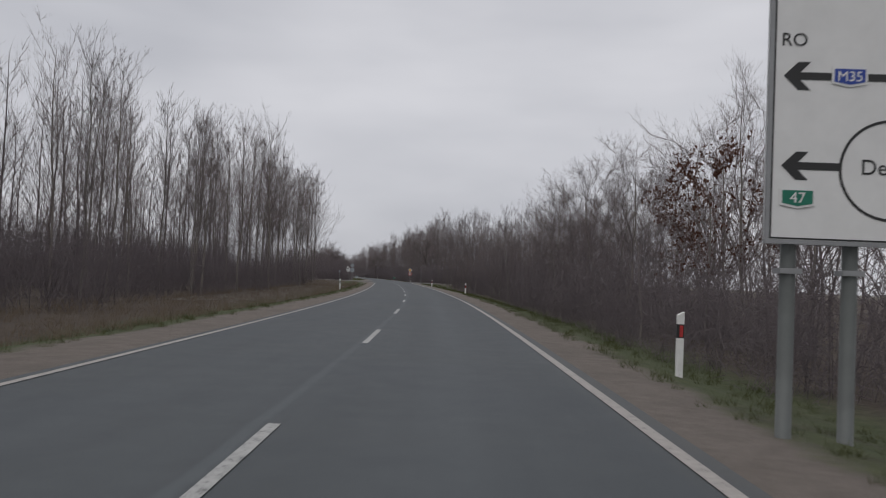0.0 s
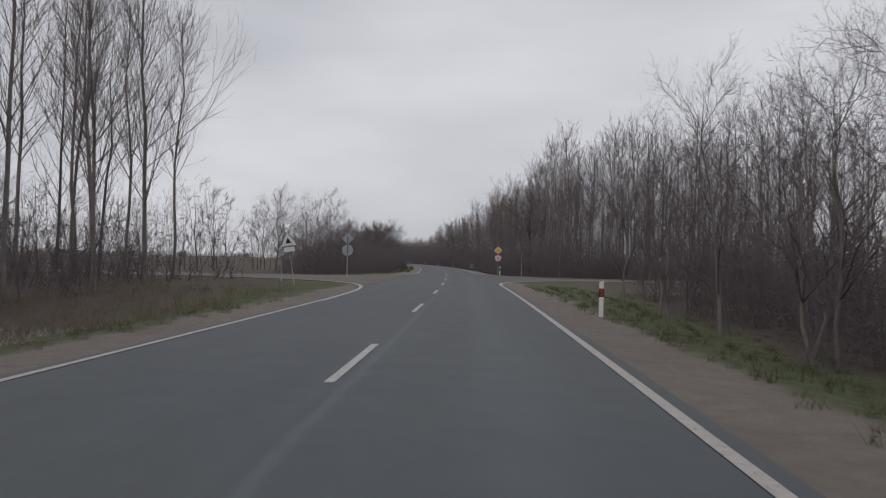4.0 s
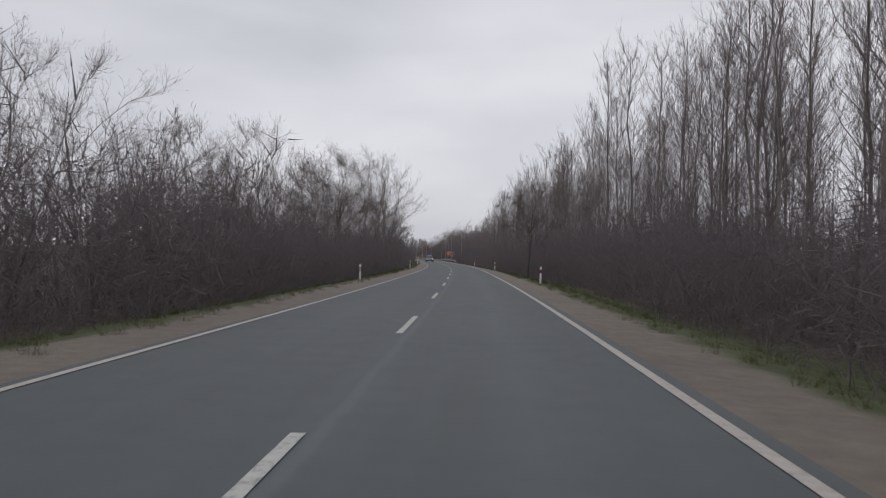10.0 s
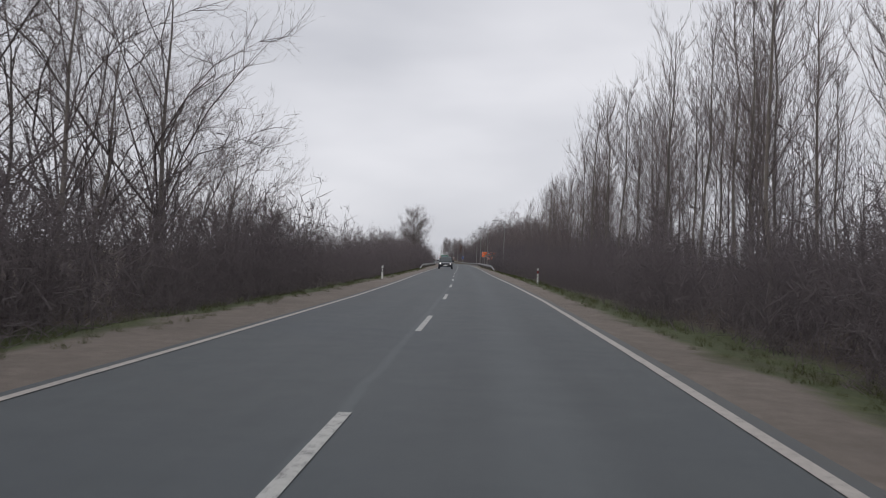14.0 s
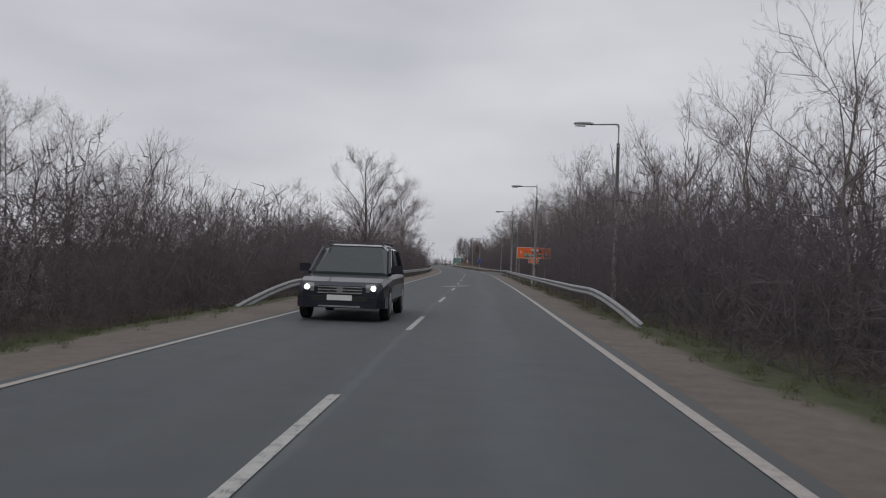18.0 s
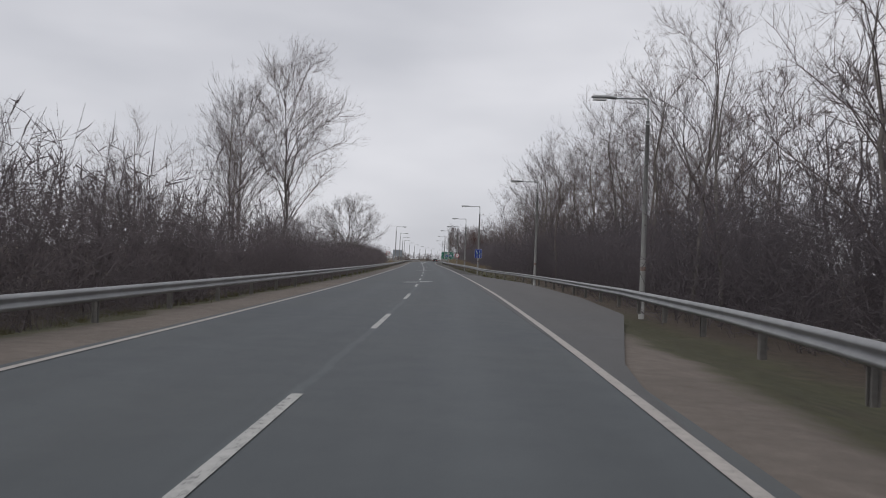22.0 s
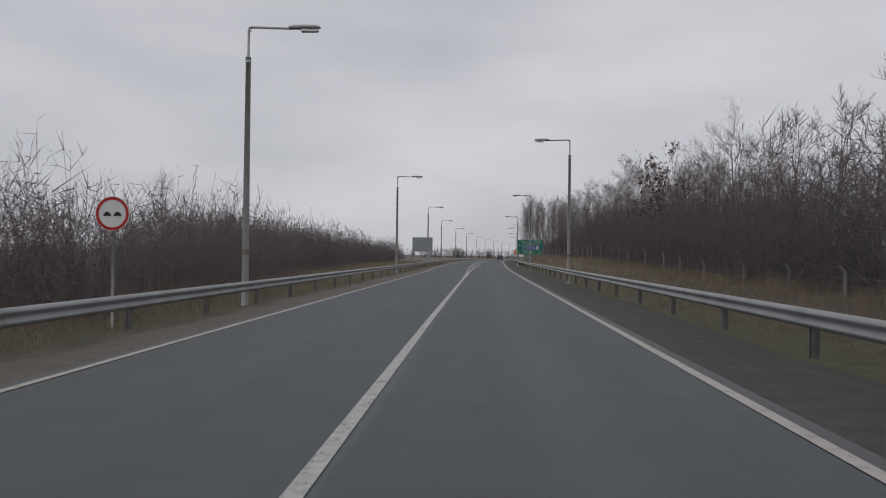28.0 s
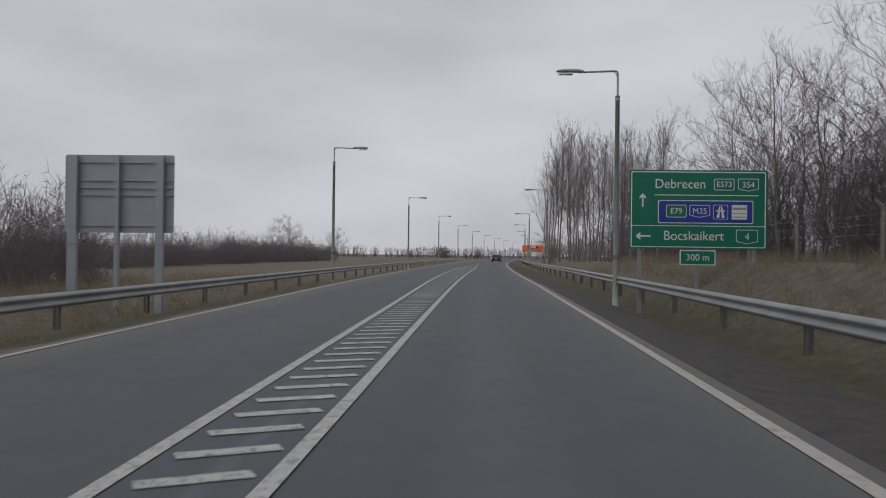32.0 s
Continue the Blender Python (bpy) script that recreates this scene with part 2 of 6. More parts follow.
def bark_material(name, low, high, twig=True):
    m, n, l, b = nodes_of(name, 0.95)
    p = position(n)
    info = n.new("ShaderNodeObjectInfo").outputs["Random"]
    f = noise_node(n, l, 3.0, 5.0, 0.7, p)
    g = noise_node(n, l, 0.25, 2.0, 0.5, p)
    c = ramp_node(n, l, f, [(0.3, low), (0.7, high)])
    c = mix_node(n, l, math_node(n, l, "MULTIPLY", g, 0.5), c, tuple(x * 0.6 for x in low))
    c = mix_node(n, l, math_node(n, l, "MULTIPLY", info, 0.35), c, (high[0] * 1.15, high[1] * 1.05, high[2] * 0.95))
    l.new(c, b.inputs["Base Color"])
    b.inputs["Specular IOR Level"].default_value = 0.2
    if twig:
        # thin round twigs gather light from all sides
        tr = n.new("ShaderNodeBsdfTranslucent")
        l.new(c, tr.inputs["Color"])
        mx = n.new("ShaderNodeMixShader")
        mx.inputs["Fac"].default_value = 0.5
        l.new(b.outputs["BSDF"], mx.inputs[1])
        l.new(tr.outputs["BSDF"], mx.inputs[2])
        l.new(mx.outputs["Shader"], n["Material Output"].inputs["Surface"])
    return m


M_ASPHALT = asphalt_material("asphalt", (0.071, 0.081, 0.086))
M_ASPHALT_OLD = asphalt_material("old_asphalt", (0.08, 0.08, 0.08), 0.04)
M_GROUND = ground_material()
M_LINE = paint_material("edge_line_paint", (0.43, 0.4, 0.37), 0.46)
M_DASH = paint_material("dash_paint", (0.46, 0.46, 0.44), 0.5)
M_TRUNK = bark_material("grey_bark", (0.14, 0.13, 0.122), (0.26, 0.24, 0.225), False)
M_TWIG = bark_material("twigs", (0.16, 0.14, 0.143), (0.285, 0.252, 0.254))
M_DARKBARK = bark_material("dark_bark", (0.1, 0.088, 0.086), (0.175, 0.153, 0.15))
M_BUSH = bark_material("thicket_stems", (0.162, 0.145, 0.153), (0.232, 0.207, 0.219))
M_WEED = bark_material("dead_weeds", (0.14, 0.112, 0.086), (0.27, 0.22, 0.165))
M_PALE_LITTER = bark_material("pale_litter", (0.26, 0.25, 0.24), (0.5, 0.48, 0.45))
M_DRY = bark_material("bleached_grass", (0.19, 0.16, 0.112), (0.37, 0.32, 0.235))
M_GRASS = bark_material("green_grass", (0.056, 0.068, 0.028), (0.115, 0.128, 0.056))
M_DULL_GRASS = bark_material("dull_grass", (0.07, 0.07, 0.034), (0.15, 0.14, 0.075))
M_LEAF = bark_material("withered_leaves", (0.1, 0.05, 0.037), (0.17, 0.085, 0.058))
M_ZINC = simple("galvanised_steel", (0.3, 0.305, 0.31), 0.55, 0.45, 0.18, 1.5)
M_STEEL_DULL = simple("dull_steel", (0.3, 0.31, 0.31), 0.6, 0.4, 0.15, 2.0)
M_RUST = simple("weathered_steel_post", (0.2, 0.19, 0.18), 0.8, 0.2, 0.3, 3.0)
M_PALE_SEAM = simple("pale_seam", (0.2, 0.19, 0.175), 0.85, 0.0, 0.35, 5.0)
M_SEAM = simple("tar_seam", (0.045, 0.044, 0.043), 0.7)
M_POST = simple("painted_grey_post", (0.14, 0.15, 0.145), 0.6, 0.1, 0.2, 1.5)
M_LAMP = simple("concrete_grey_paint", (0.34, 0.34, 0.33), 0.7, 0.0, 0.15, 1.2)
M_BAND = simple("faded_red_paint", (0.25, 0.18, 0.16), 0.75, 0.0, 0.35, 9.0)
M_WHITE = simple("white_plastic", (0.75, 0.75, 0.73), 0.5, 0.0, 0.08, 8.0)
M_BLACK = simple("black_band", (0.02, 0.02, 0.02), 0.5, 0.0, 0.1)
M_RED = simple("red_reflector", (0.45, 0.03, 0.03), 0.35, 0.0, 0.1)
M_SIGN_WHITE = simple("white_sheeting", (0.72, 0.72, 0.71), 0.45, 0.0, 0.05, 3.0)
M_SIGN_GREEN = simple("green_sheeting", (0.005, 0.16, 0.1), 0.4, 0.0, 0.07, 2.0)
M_SIGN_BLUE = simple("blue_sheeting", (0.015, 0.05, 0.3), 0.4, 0.0, 0.07, 2.0)
M_SIGN_ORANGE = simple("orange_sheeting", (0.85, 0.16, 0.035), 0.45, 0.0, 0.06, 2.0)
M_SIGN_YELLOW = simple("yellow_sheeting", (0.75, 0.4, 0.03), 0.45, 0.0, 0.06, 4.0)
M_SIGN_BACK = simple("bare_aluminium_back", (0.34, 0.37, 0.4), 0.5, 0.4, 0.08, 1.5)
M_CONCRETE = simple("concrete", (0.2, 0.19, 0.18), 0.9, 0.0, 0.2, 4.0, 0.3)

# ---- the road's line ----
CTRL = [(-3.6, -79.9), (-2.5, -39.9), (-1.5, 0.0), (-1.6, 39.9), (-3.2, 79.9), (-6.0, 119.7), (-9.6, 159.5), (-13.9, 199.3), (-19.4, 238.9), (-25.6, 278.4), (-32.5, 317.7), (-40.4, 356.9), (-48.7, 396.0), (-57.5, 435.1), (-66.3, 474.1), (-75.1, 513.1), (-85.0, 551.8), (-95.7, 590.3), (-106.8, 628.8), (-118.0, 667.1), (-129.2, 705.5), (-140.3, 744.0), (-156.5, 801.8), (-171.5, 859.9), (-185.1, 918.5), (-197.4, 977.4), (-208.3, 1036.6), (-218.0, 1096.3), (-226.3, 1156.3)]


def smooth_line(points, n=20):
    c = np.array([np.array(points[0]) * 2 - np.array(points[1]), *points, np.array(points[-1]) * 2 - np.array(points[-2])])
    out = []
    for a, b, d, e in zip(c, c[1:], c[2:], c[3:]):
        for k in range(n):
            t = k / n
            out.append(0.5 * (2 * b + (d - a) * t + (2 * a - 5 * b + 4 * d - e) * t * t + (3 * b - a - 3 * d + e) * t ** 3))
    out.append(c[-2])
    return np.array(out)


LINE = smooth_line(CTRL)
ALONG = np.r_[0, np.cumsum(np.hypot(*np.diff(LINE, axis=0).T))]
ALONG -= ALONG[40]
# chainage: marks along the road against its length
ALONG = np.interp(ALONG, [-200, 0, 81.8, 215, 310.7, 406.3, 453.9, 548.4, 765.4, 1200.4], [-200, 0, 81.5, 213.4, 307.9, 402.1, 449.1, 543.1, 758.8, 1193.8])
WAY = np.gradient(LINE, axis=0)
WAY /= np.hypot(*WAY.T)[:, None]
S_END = ALONG[-1]


def spot(s, d, z=0.0):
    """World place at s metres along the road and d metres to the right of its middle."""
    x, y = np.interp(s, ALONG, LINE[:, 0]), np.interp(s, ALONG, LINE[:, 1])
    u, v = np.interp(s, ALONG, WAY[:, 0]), np.interp(s, ALONG, WAY[:, 1])
    return np.stack([x + v * d, y - u * d, np.zeros_like(x) + z], -1)


def heading(s):
    return math.atan2(-np.interp(s, ALONG, WAY[:, 0]), np.interp(s, ALONG, WAY[:, 1]))


def stand(s, d, z=0.0, turn=0.0):
    """A pose on the road's line: y runs on along the road, x to its right."""
    x, y, zz = spot(s, d, z)
    return Matrix.Translation((x, y, zz)) @ Matrix.Rotation(heading(s) + radians(turn), 4, "Z")


GROUND_D = [0, 3.4, 4.4, 5.2, 6.2, 7.2, 9.0, 13.0, 30.0, 90.0]
GROUND_Z = [-0.06, -0.04, -0.03, -0.09, -0.3, -0.48, -0.55, -0.5, -0.55, -0.8]


def ground_z(d):
    return np.interp(np.abs(d), GROUND_D, GROUND_Z)


def level_out(s):
    """The ground comes up level with the road where the side roads join."""
    return np.interp(s, [112, 126, 176, 188], [1.0, 0.04, 0.04, 1.0])


def terrain(s, d):
    """Height of the ground: ditches by the road, level side roads, grass banks by the last stretch."""
    s, d = np.asarray(s, float), np.asarray(d, float)
    z = ground_z(d) * level_out(s)
    crest = np.where(d > 0, np.interp(s, [560, 590, 640, 690, 725, 780, 830, 900], [-0.53, -0.05, 0.1, 0.4, 0.9, 1.15, 0.8, -0.5]), np.interp(s, [640, 690, 900, 960], [-0.53, -0.05, -0.05, -0.5]))
    up = np.clip((np.abs(d) - 5.9) / 3.4, 0, 1) * np.clip((320 - np.abs(d)) / 200, 0, 1)
    return z + np.maximum(crest - z, 0) * up * up * (3 - 2 * up)


# ---- building blocks ----
class Shape:
    """Collects corners and faces of one mesh."""

    def __init__(self):
        self.v, self.f = [], []

    def add(self, verts, faces, m=None):
        k = len(self.v)
        self.v += [tuple(m @ Vector(p)) for p in verts] if m is not None else [tuple(p) for p in verts]
        self.f += [tuple(i + k for i in f) for f in faces]
        return self

    def box(self, x0, x1, y0, y1, z0, z1, m=None):
        v = [(x, y, z) for z in (z0, z1) for y in (y0, y1) for x in (x0, x1)]
        return self.add(v, [(0, 2, 3, 1), (4, 5, 7, 6), (0, 1, 5, 4), (2, 6, 7, 3), (0, 4, 6, 2), (1, 3, 7, 5)], m)

    def tube(self, points, radii, sides=8, caps=True, m=None):
        pts = [Vector(p) for p in points]
        v, f = [], []
        for i, p in enumerate(pts):
            d = (pts[min(i + 1, len(pts) - 1)] - pts[max(i - 1, 0)]).normalized()
            a = d.cross(Vector((0, 0, 1)) if abs(d.z) < 0.95 else Vector((1, 0, 0))).normalized()
            b = d.cross(a)
            for k in range(sides):
                w = 2 * math.pi * k / sides
                v.append(p + (a * math.cos(w) + b * math.sin(w)) * radii[i])
        for i in range(len(pts) - 1):
            for k in range(sides):
                q = (k + 1) % sides
                f.append((i * sides + k, i * sides + q, (i + 1) * sides + q, (i + 1) * sides + k))
        if caps:
            f += [tuple(range(sides)), tuple(reversed(range((len(pts) - 1) * sides, len(pts) * sides)))]
        return self.add(v, f, m)

    def slab(self, outline, z0, z1, m=None):
        """An outline in x, y raised from z0 to z1."""
        n = len(outline)
        v = [(x, y, z0) for x, y in outline] + [(x, y, z1) for x, y in outline]
        f = [tuple(reversed(range(n))), tuple(range(n, 2 * n))]
        f += [(i, (i + 1) % n, n + (i + 1) % n, n + i) for i in range(n)]
        return self.add(v, f, m)

    def mesh(self, name, material, smooth=False):
        me = bpy.data.meshes.new(name)
        me.from_pydata(self.v, [], self.f)
        me.materials.append(material)
        if smooth:
            me.polygons.foreach_set("use_smooth", [True] * len(me.polygons))
        return me


def array_mesh(name, verts, tris, material):
    """A mesh of triangles from two arrays."""
    me = bpy.data.meshes.new(name)
    me.vertices.add(len(verts))
    me.vertices.foreach_set("co", np.asarray(verts, np.float32).ravel())
    me.loops.add(tris.size)
    me.loops.foreach_set("vertex_index", np.asarray(tris, np.int32).ravel())
    me.polygons.add(len(tris))
    me.polygons.foreach_set("loop_start", np.arange(0, tris.size, 3, dtype=np.int32))
    me.update(calc_edges=True)
    me.validate()
    me.materials.append(material)
    return me


def part(name, mesh, parent, label="", m=None):
    ob = new(name, mesh)
    ob.parent = parent
    if m is not None:
        ob.matrix_local = m
    if label:
        ob["label"] = label
    return ob


def strip(name, s0, s1, d0, d1, z, material, step=4.0, columns=1):
    """A ribbon laid along the road, with its place across and along kept for the material."""
    n = max(2, int((s1 - s0) / step) + 1)
    ss = np.linspace(s0, s1, n)
    cols = np.linspace(0, 1, columns + 1)
    lo = np.array([d0(s) if callable(d0) else d0 for s in ss])
    hi = np.array([d1(s) if callable(d1) else d1 for s in ss])
    dd = lo[:, None] + (hi - lo)[:, None] * cols[None]
    s2 = np.repeat(ss[:, None], columns + 1, 1)
    v = spot(s2.ravel(), dd.ravel(), z)
    w = columns + 1
    f = [(i * w + k, i * w + k + 1, (i + 1) * w + k + 1, (i + 1) * w + k) for i in range(n - 1) for k in range(columns)]
    me = bpy.data.meshes.new(name)
    me.from_pydata([tuple(p) for p in v], [], f)
    me.materials.append(material)
    me.attributes.new("off", "FLOAT", "POINT").data.foreach_set("value", dd.ravel().astype(np.float32))
    me.attributes.new("along", "FLOAT", "POINT").data.foreach_set("value", s2.ravel().astype(np.float32))
    return me


# ---- ground and road ----
rows_s = np.r_[np.arange(-80, S_END, 3.0), S_END]
half = [3.0, 3.6, 4.4, 5.2, 6.2, 7.2, 9.0, 13.0, 20.0, 30.0, 60.0, 120.0, 300.0]
cols_d = np.array([-x for x in reversed(half)] + half)
gs, gd = np.meshgrid(rows_s, cols_d, indexing="ij")
gv = spot(gs.ravel(), gd.ravel())
rng = np.random.default_rng(5)
rough = rng.normal(0, 1, gd.shape) * np.interp(np.abs(gd), [4.2, 5, 9, 60, 120], [0, 0.025, 0.06, 0.1, 0.0])
gv[:, 2] = (terrain(gs, gd) + rough * level_out(gs) - 0.012 * (np.abs(gd) > 3.9)).ravel()
w = len(cols_d)
gf = [(i * w + k, i * w + k + 1, (i + 1) * w + k + 1, (i + 1) * w + k) for i in range(len(rows_s) - 1) for k in range(w - 1)]
k0 = len(gv)
far = [(-2600, -900, -0.85), (2600, -900, -0.85), (2600, 4200, -0.85), (-2600, 4200, -0.85)]
me = bpy.data.meshes.new("ground")
me.from_pydata([tuple(p) for p in gv] + far, [], gf + [(k0, k0 + 1, k0 + 2, k0 + 3)])
me.materials.append(M_GROUND)
me.attributes.new("off", "FLOAT", "POINT").data.foreach_set("value", np.r_[gd.ravel(), [300] * 4].astype(np.float32))
me.attributes.new("along", "FLOAT", "POINT").data.foreach_set("value", np.r_[gs.ravel(), [900] * 4].astype(np.float32))
tagged(new("ground", me), "flat verge of gravel, thin grass and dead leaves", "ground", kind="structure")


# the painted middle of the road against its line, every 16 m
AXIS = [0.22, 0.11, 0.01, -0.08, -0.18, -0.22, -0.21, -0.14, -0.06, 0.00, 0.01, -0.03, -0.10, -0.12, -0.10, -0.12, -0.13, -0.16, -0.19, -0.15, -0.04, 0.11, 0.19, 0.05, -0.15, -0.25, -0.12, 0.03, 0.14, 0.22, 0.19, 0.10, 0.06, 0.05, 0.02, -0.08, -0.12, -0.12, -0.08, -0.05, -0.02, -0.04, -0.06, -0.05, -0.04, -0.01, -0.00, -0.06, -0.02, -0.01]


def c_line(s):
    return float(np.interp(s, np.arange(len(AXIS)) * 16.0, AXIS))


def r_line(s):
    return c_line(s) + float(np.interp(s, [-10, 90, 190, 300, 400, 450, 500, 520, 545, 600, 650, 690, 715, 740, 765, 790], [3.21, 3.25, 3.24, 3.25, 3.27, 3.26, 3.19, 3.19, 3.24, 3.27, 3.35, 3.40, 3.38, 3.52, 3.88, 4.2]))


def l_line(s):
    return c_line(s) + float(np.interp(s, [-10, 90, 190, 300, 400, 450, 500, 520, 545, 600, 650, 690, 715, 740, 765, 790], [-3.05, -3.18, -3.01, -2.82, -2.98, -3.07, -3.11, -3.13, -3.20, -3.34, -3.32, -3.32, -3.31, -3.75, -4.07, -4.35]))


def right_edge(s):
    return r_line(s) + 0.24


def left_edge(s):
    return l_line(s) - 0.2


tagged(new("road", strip("road", -80, S_END, left_edge, right_edge, 0.0, M_ASPHALT, 3.0, 14)),
       "grey worn asphalt country road with a sealed seam", "road", kind="structure")


# ---- side roads, lay-by and painted lines ----
def flat_patch(name, outline, z, material):
    """A paved patch with a skirt that goes down into the ground."""
    n = len(outline)
    v = [tuple(spot(s, d, z)) for s, d in outline] + [tuple(spot(s, d, z - 0.15)) for s, d in outline]
    me = bpy.data.meshes.new(name)
    me.from_pydata(v, [], [tuple(range(n))] + [(i, n + i, n + (i + 1) % n, (i + 1) % n) for i in range(n)])
    me.materials.append(material)
    me.attributes.new("off", "FLOAT", "POINT").data.foreach_set("value", [float(d) for s, d in outline] * 2)
    me.attributes.new("along", "FLOAT", "POINT").data.foreach_set("value", [float(s) for s, d in outline] * 2)
    return me


LEFT_NEAR = [(118, -3.3), (128, -3.5), (135, -4.4), (140, -6.6), (143, -10), (145, -16), (146, -60)]
LEFT_FAR = [(153.5, -60), (154.5, -16), (156.8, -9.5), (161, -6.6), (167, -4.1), (173, -3.2), (182, -2.95)]
RIGHT_NEAR = [(140, 3.4), (144, 3.7), (148, 4.9), (152, 7.2), (155, 10.5), (157, 18), (157.5, 60)]
RIGHT_FAR = [(164, 60), (164.5, 15), (166.5, 9.5), (170.5, 5.9), (174, 4.5), (178, 3.6), (180, 3.4)]
def dusty_material():
    """Asphalt under sandy dust that lies thicker away from the carriageway."""
    m, n, l, b = nodes_of("dusty_asphalt", 0.9)
    p = position(n)
    at = n.new("ShaderNodeAttribute")
    at.attribute_name = "off"
    big, mid, fine = noise_node(n, l, 0.35, 4.0, 0.6, p), noise_node(n, l, 2.4, 5.0, 0.7, p), noise_node(n, l, 60.0, 3.0, 0.7, p)
    base = ramp_node(n, l, mid, [(0.3, (0.066, 0.074, 0.078)), (0.7, (0.088, 0.094, 0.096))])
    sand = ramp_node(n, l, mid, [(0.3, (0.12, 0.104, 0.086)), (0.7, (0.19, 0.168, 0.142))])
    far = math_node(n, l, "MULTIPLY_ADD", math_node(n, l, "ABSOLUTE", at.outputs["Fac"]), 0.3, -1.9)
    far = math_node(n, l, "ADD", far, math_node(n, l, "MULTIPLY_ADD", big, 2.2, math_node(n, l, "MULTIPLY", mid, 0.7)))
    c = n.new("ShaderNodeClamp")
    l.new(far, c.inputs["Value"])
    col = mix_node(n, l, math_node(n, l, "MULTIPLY", c.outputs["Result"], 0.9), base, sand)
    l.new(mix_node(n, l, math_node(n, l, "MULTIPLY", fine, 0.4), col, (0.05, 0.046, 0.042)), b.inputs["Base Color"])
    bump_node(n, l, b, fine, 0.4, 0.01)
    return m


M_DUSTY = dusty_material()
tagged(new("road_side_left", flat_patch("side_road", LEFT_NEAR + LEFT_FAR, 0.004, M_DUSTY)), "dusty side road joining across the gravel", "road", kind="structure")
tagged(new("road_side_right", flat_patch("side_road", RIGHT_NEAR + RIGHT_FAR, 0.004, M_ASPHALT_OLD)), "dusty side road mouth with patched asphalt", "road", kind="structure")
BAY = [(519, 3.3), (522, 3.5), (524, 3.72), (535, 6.0), (545, 6.55), (563, 6.5), (574, 5.6), (586, 4.3), (591, 3.6), (594, 3.3)]
tagged(new("road_lay_by", flat_patch("lay_by", BAY, 0.004, M_ASPHALT_OLD)), "cracked older asphalt of a roadside lay-by", "lay-by", kind="structure")


DUST = [(158, 20), (160.5, 10), (164, 6.0), (169, 3.9), (177.5, 3.45), (174, 4.4), (170.5, 5.8), (166.5, 9.4), (164.4, 15), (164.2, 20)]
tagged(new("road_dust", flat_patch("dust_patch", DUST, 0.007, M_DUSTY)), "sandy dust swept to the edge of the side road", "dust", kind="structure")


def ribbon(points, width, z):
    """A painted band along a line of (s, d) points, fine enough to bend."""
    q = smooth_line(points, 8) if len(points) > 2 else np.array([np.array(points[0]) + (np.array(points[1]) - np.array(points[0])) * k / 8 for k in range(9)])
    p = spot(q[:, 0], q[:, 1], z)
    t = np.gradient(p[:, :2], axis=0)
    t /= np.hypot(*t.T)[:, None]
    side = np.c_[t[:, 1], -t[:, 0], np.zeros(len(t))] * width / 2
    v = np.concatenate([p - side, p + side])
    n = len(p)
    sh = Shape()
    sh.add(v, [(i, n + i, n + i + 1, i + 1) for i in range(n - 1)])
    return sh


right_line = new("edge_line_right")
tagged(right_line, "solid white edge line, dusty and worn", "edge line", kind="structure")
left_line = new("edge_line_left")
tagged(left_line, "thin solid white edge line, dusty and worn", "edge line", kind="structure")


for s0, s1 in ((-80, 140), (179, S_END)):
    part("painted_line", strip("painted_line", s0, s1, lambda s: r_line(s) - 0.065, lambda s: r_line(s) + 0.065, 0.008, M_LINE, 2.0), right_line)
for s0, s1 in ((-80, 120), (180, S_END)):
    part("painted_line", strip("painted_line", s0, s1, lambda s: l_line(s) - 0.052, lambda s: l_line(s) + 0.052, 0.008, M_LINE, 2.0), left_line)
part("painted_curve", ribbon([(s, d - 0.12) for s, d in RIGHT_NEAR[:6]], 0.22, 0.011).mesh("painted_curve", M_LINE), right_line)
part("painted_curve", ribbon([(s, d - 0.1) for s, d in RIGHT_FAR[1:]], 0.12, 0.011).mesh("painted_curve", M_LINE), right_line)
part("painted_curve", ribbon([(s, d + 0.12) for s, d in LEFT_NEAR[:6]], 0.16, 0.011).mesh("painted_curve", M_LINE), left_line)
part("painted_curve", ribbon([(s, d + 0.1) for s, d in LEFT_FAR[1:]], 0.12, 0.011).mesh("painted_curve", M_LINE), left_line)
part("patch_seam", ribbon([(141, 3.42), (152, 3.4), (165, 3.3), (176, 3.2)], 0.022, 0.009).mesh("patch_seam", M_PALE_SEAM), right_line, "pale seam between two strips of asphalt")
crack = [(146 + 2 * k, 3.9 - 0.035 * k + 0.06 * math.sin(k * 2.3)) for k in range(14)]
part("patch_seam", ribbon(crack, 0.03, 0.009).mesh("patch_seam", M_SEAM), right_line, "dark crack beside the seam")

centre_line = new("centre_line")
tagged(centre_line, "broken white centre line, dashes cracked and worn", "centre line", kind="structure")


anchors = [7.0, 31.95, 56.9, 81.49, 153.5, 177.0, 189.43, 213.45, 237.53, 261.14, 284.51, 307.97, 331.17, 402.12, 425.61, 449.03, 473.15, 497.0, 520.66, 543.19, 566.63, 590.65]
counts = [2, 2, 2, 6, 2, 1, 2, 2, 2, 2, 2, 2, 6, 2, 2, 2, 2, 2, 2, 2, 2]
ends = [-41.0, -29.0, -17.0, -5.0]
for a, b, n in zip(anchors, anchors[1:], counts):
    ends += [a + (b - a) * k / n for k in range(n)]
ends += [590.65, 602.75]
dashes = [(e - 4.0, e) for e in ends] + [(e - 4.4, e) for e in np.arange(613.9, 656.0, 6.2)]
for a, b in dashes:
    part("dash", ribbon([(a, c_line(a)), (b, c_line(b))], 0.11, 0.008).mesh("dash", M_DASH), centre_line)
solid_end = 703.0
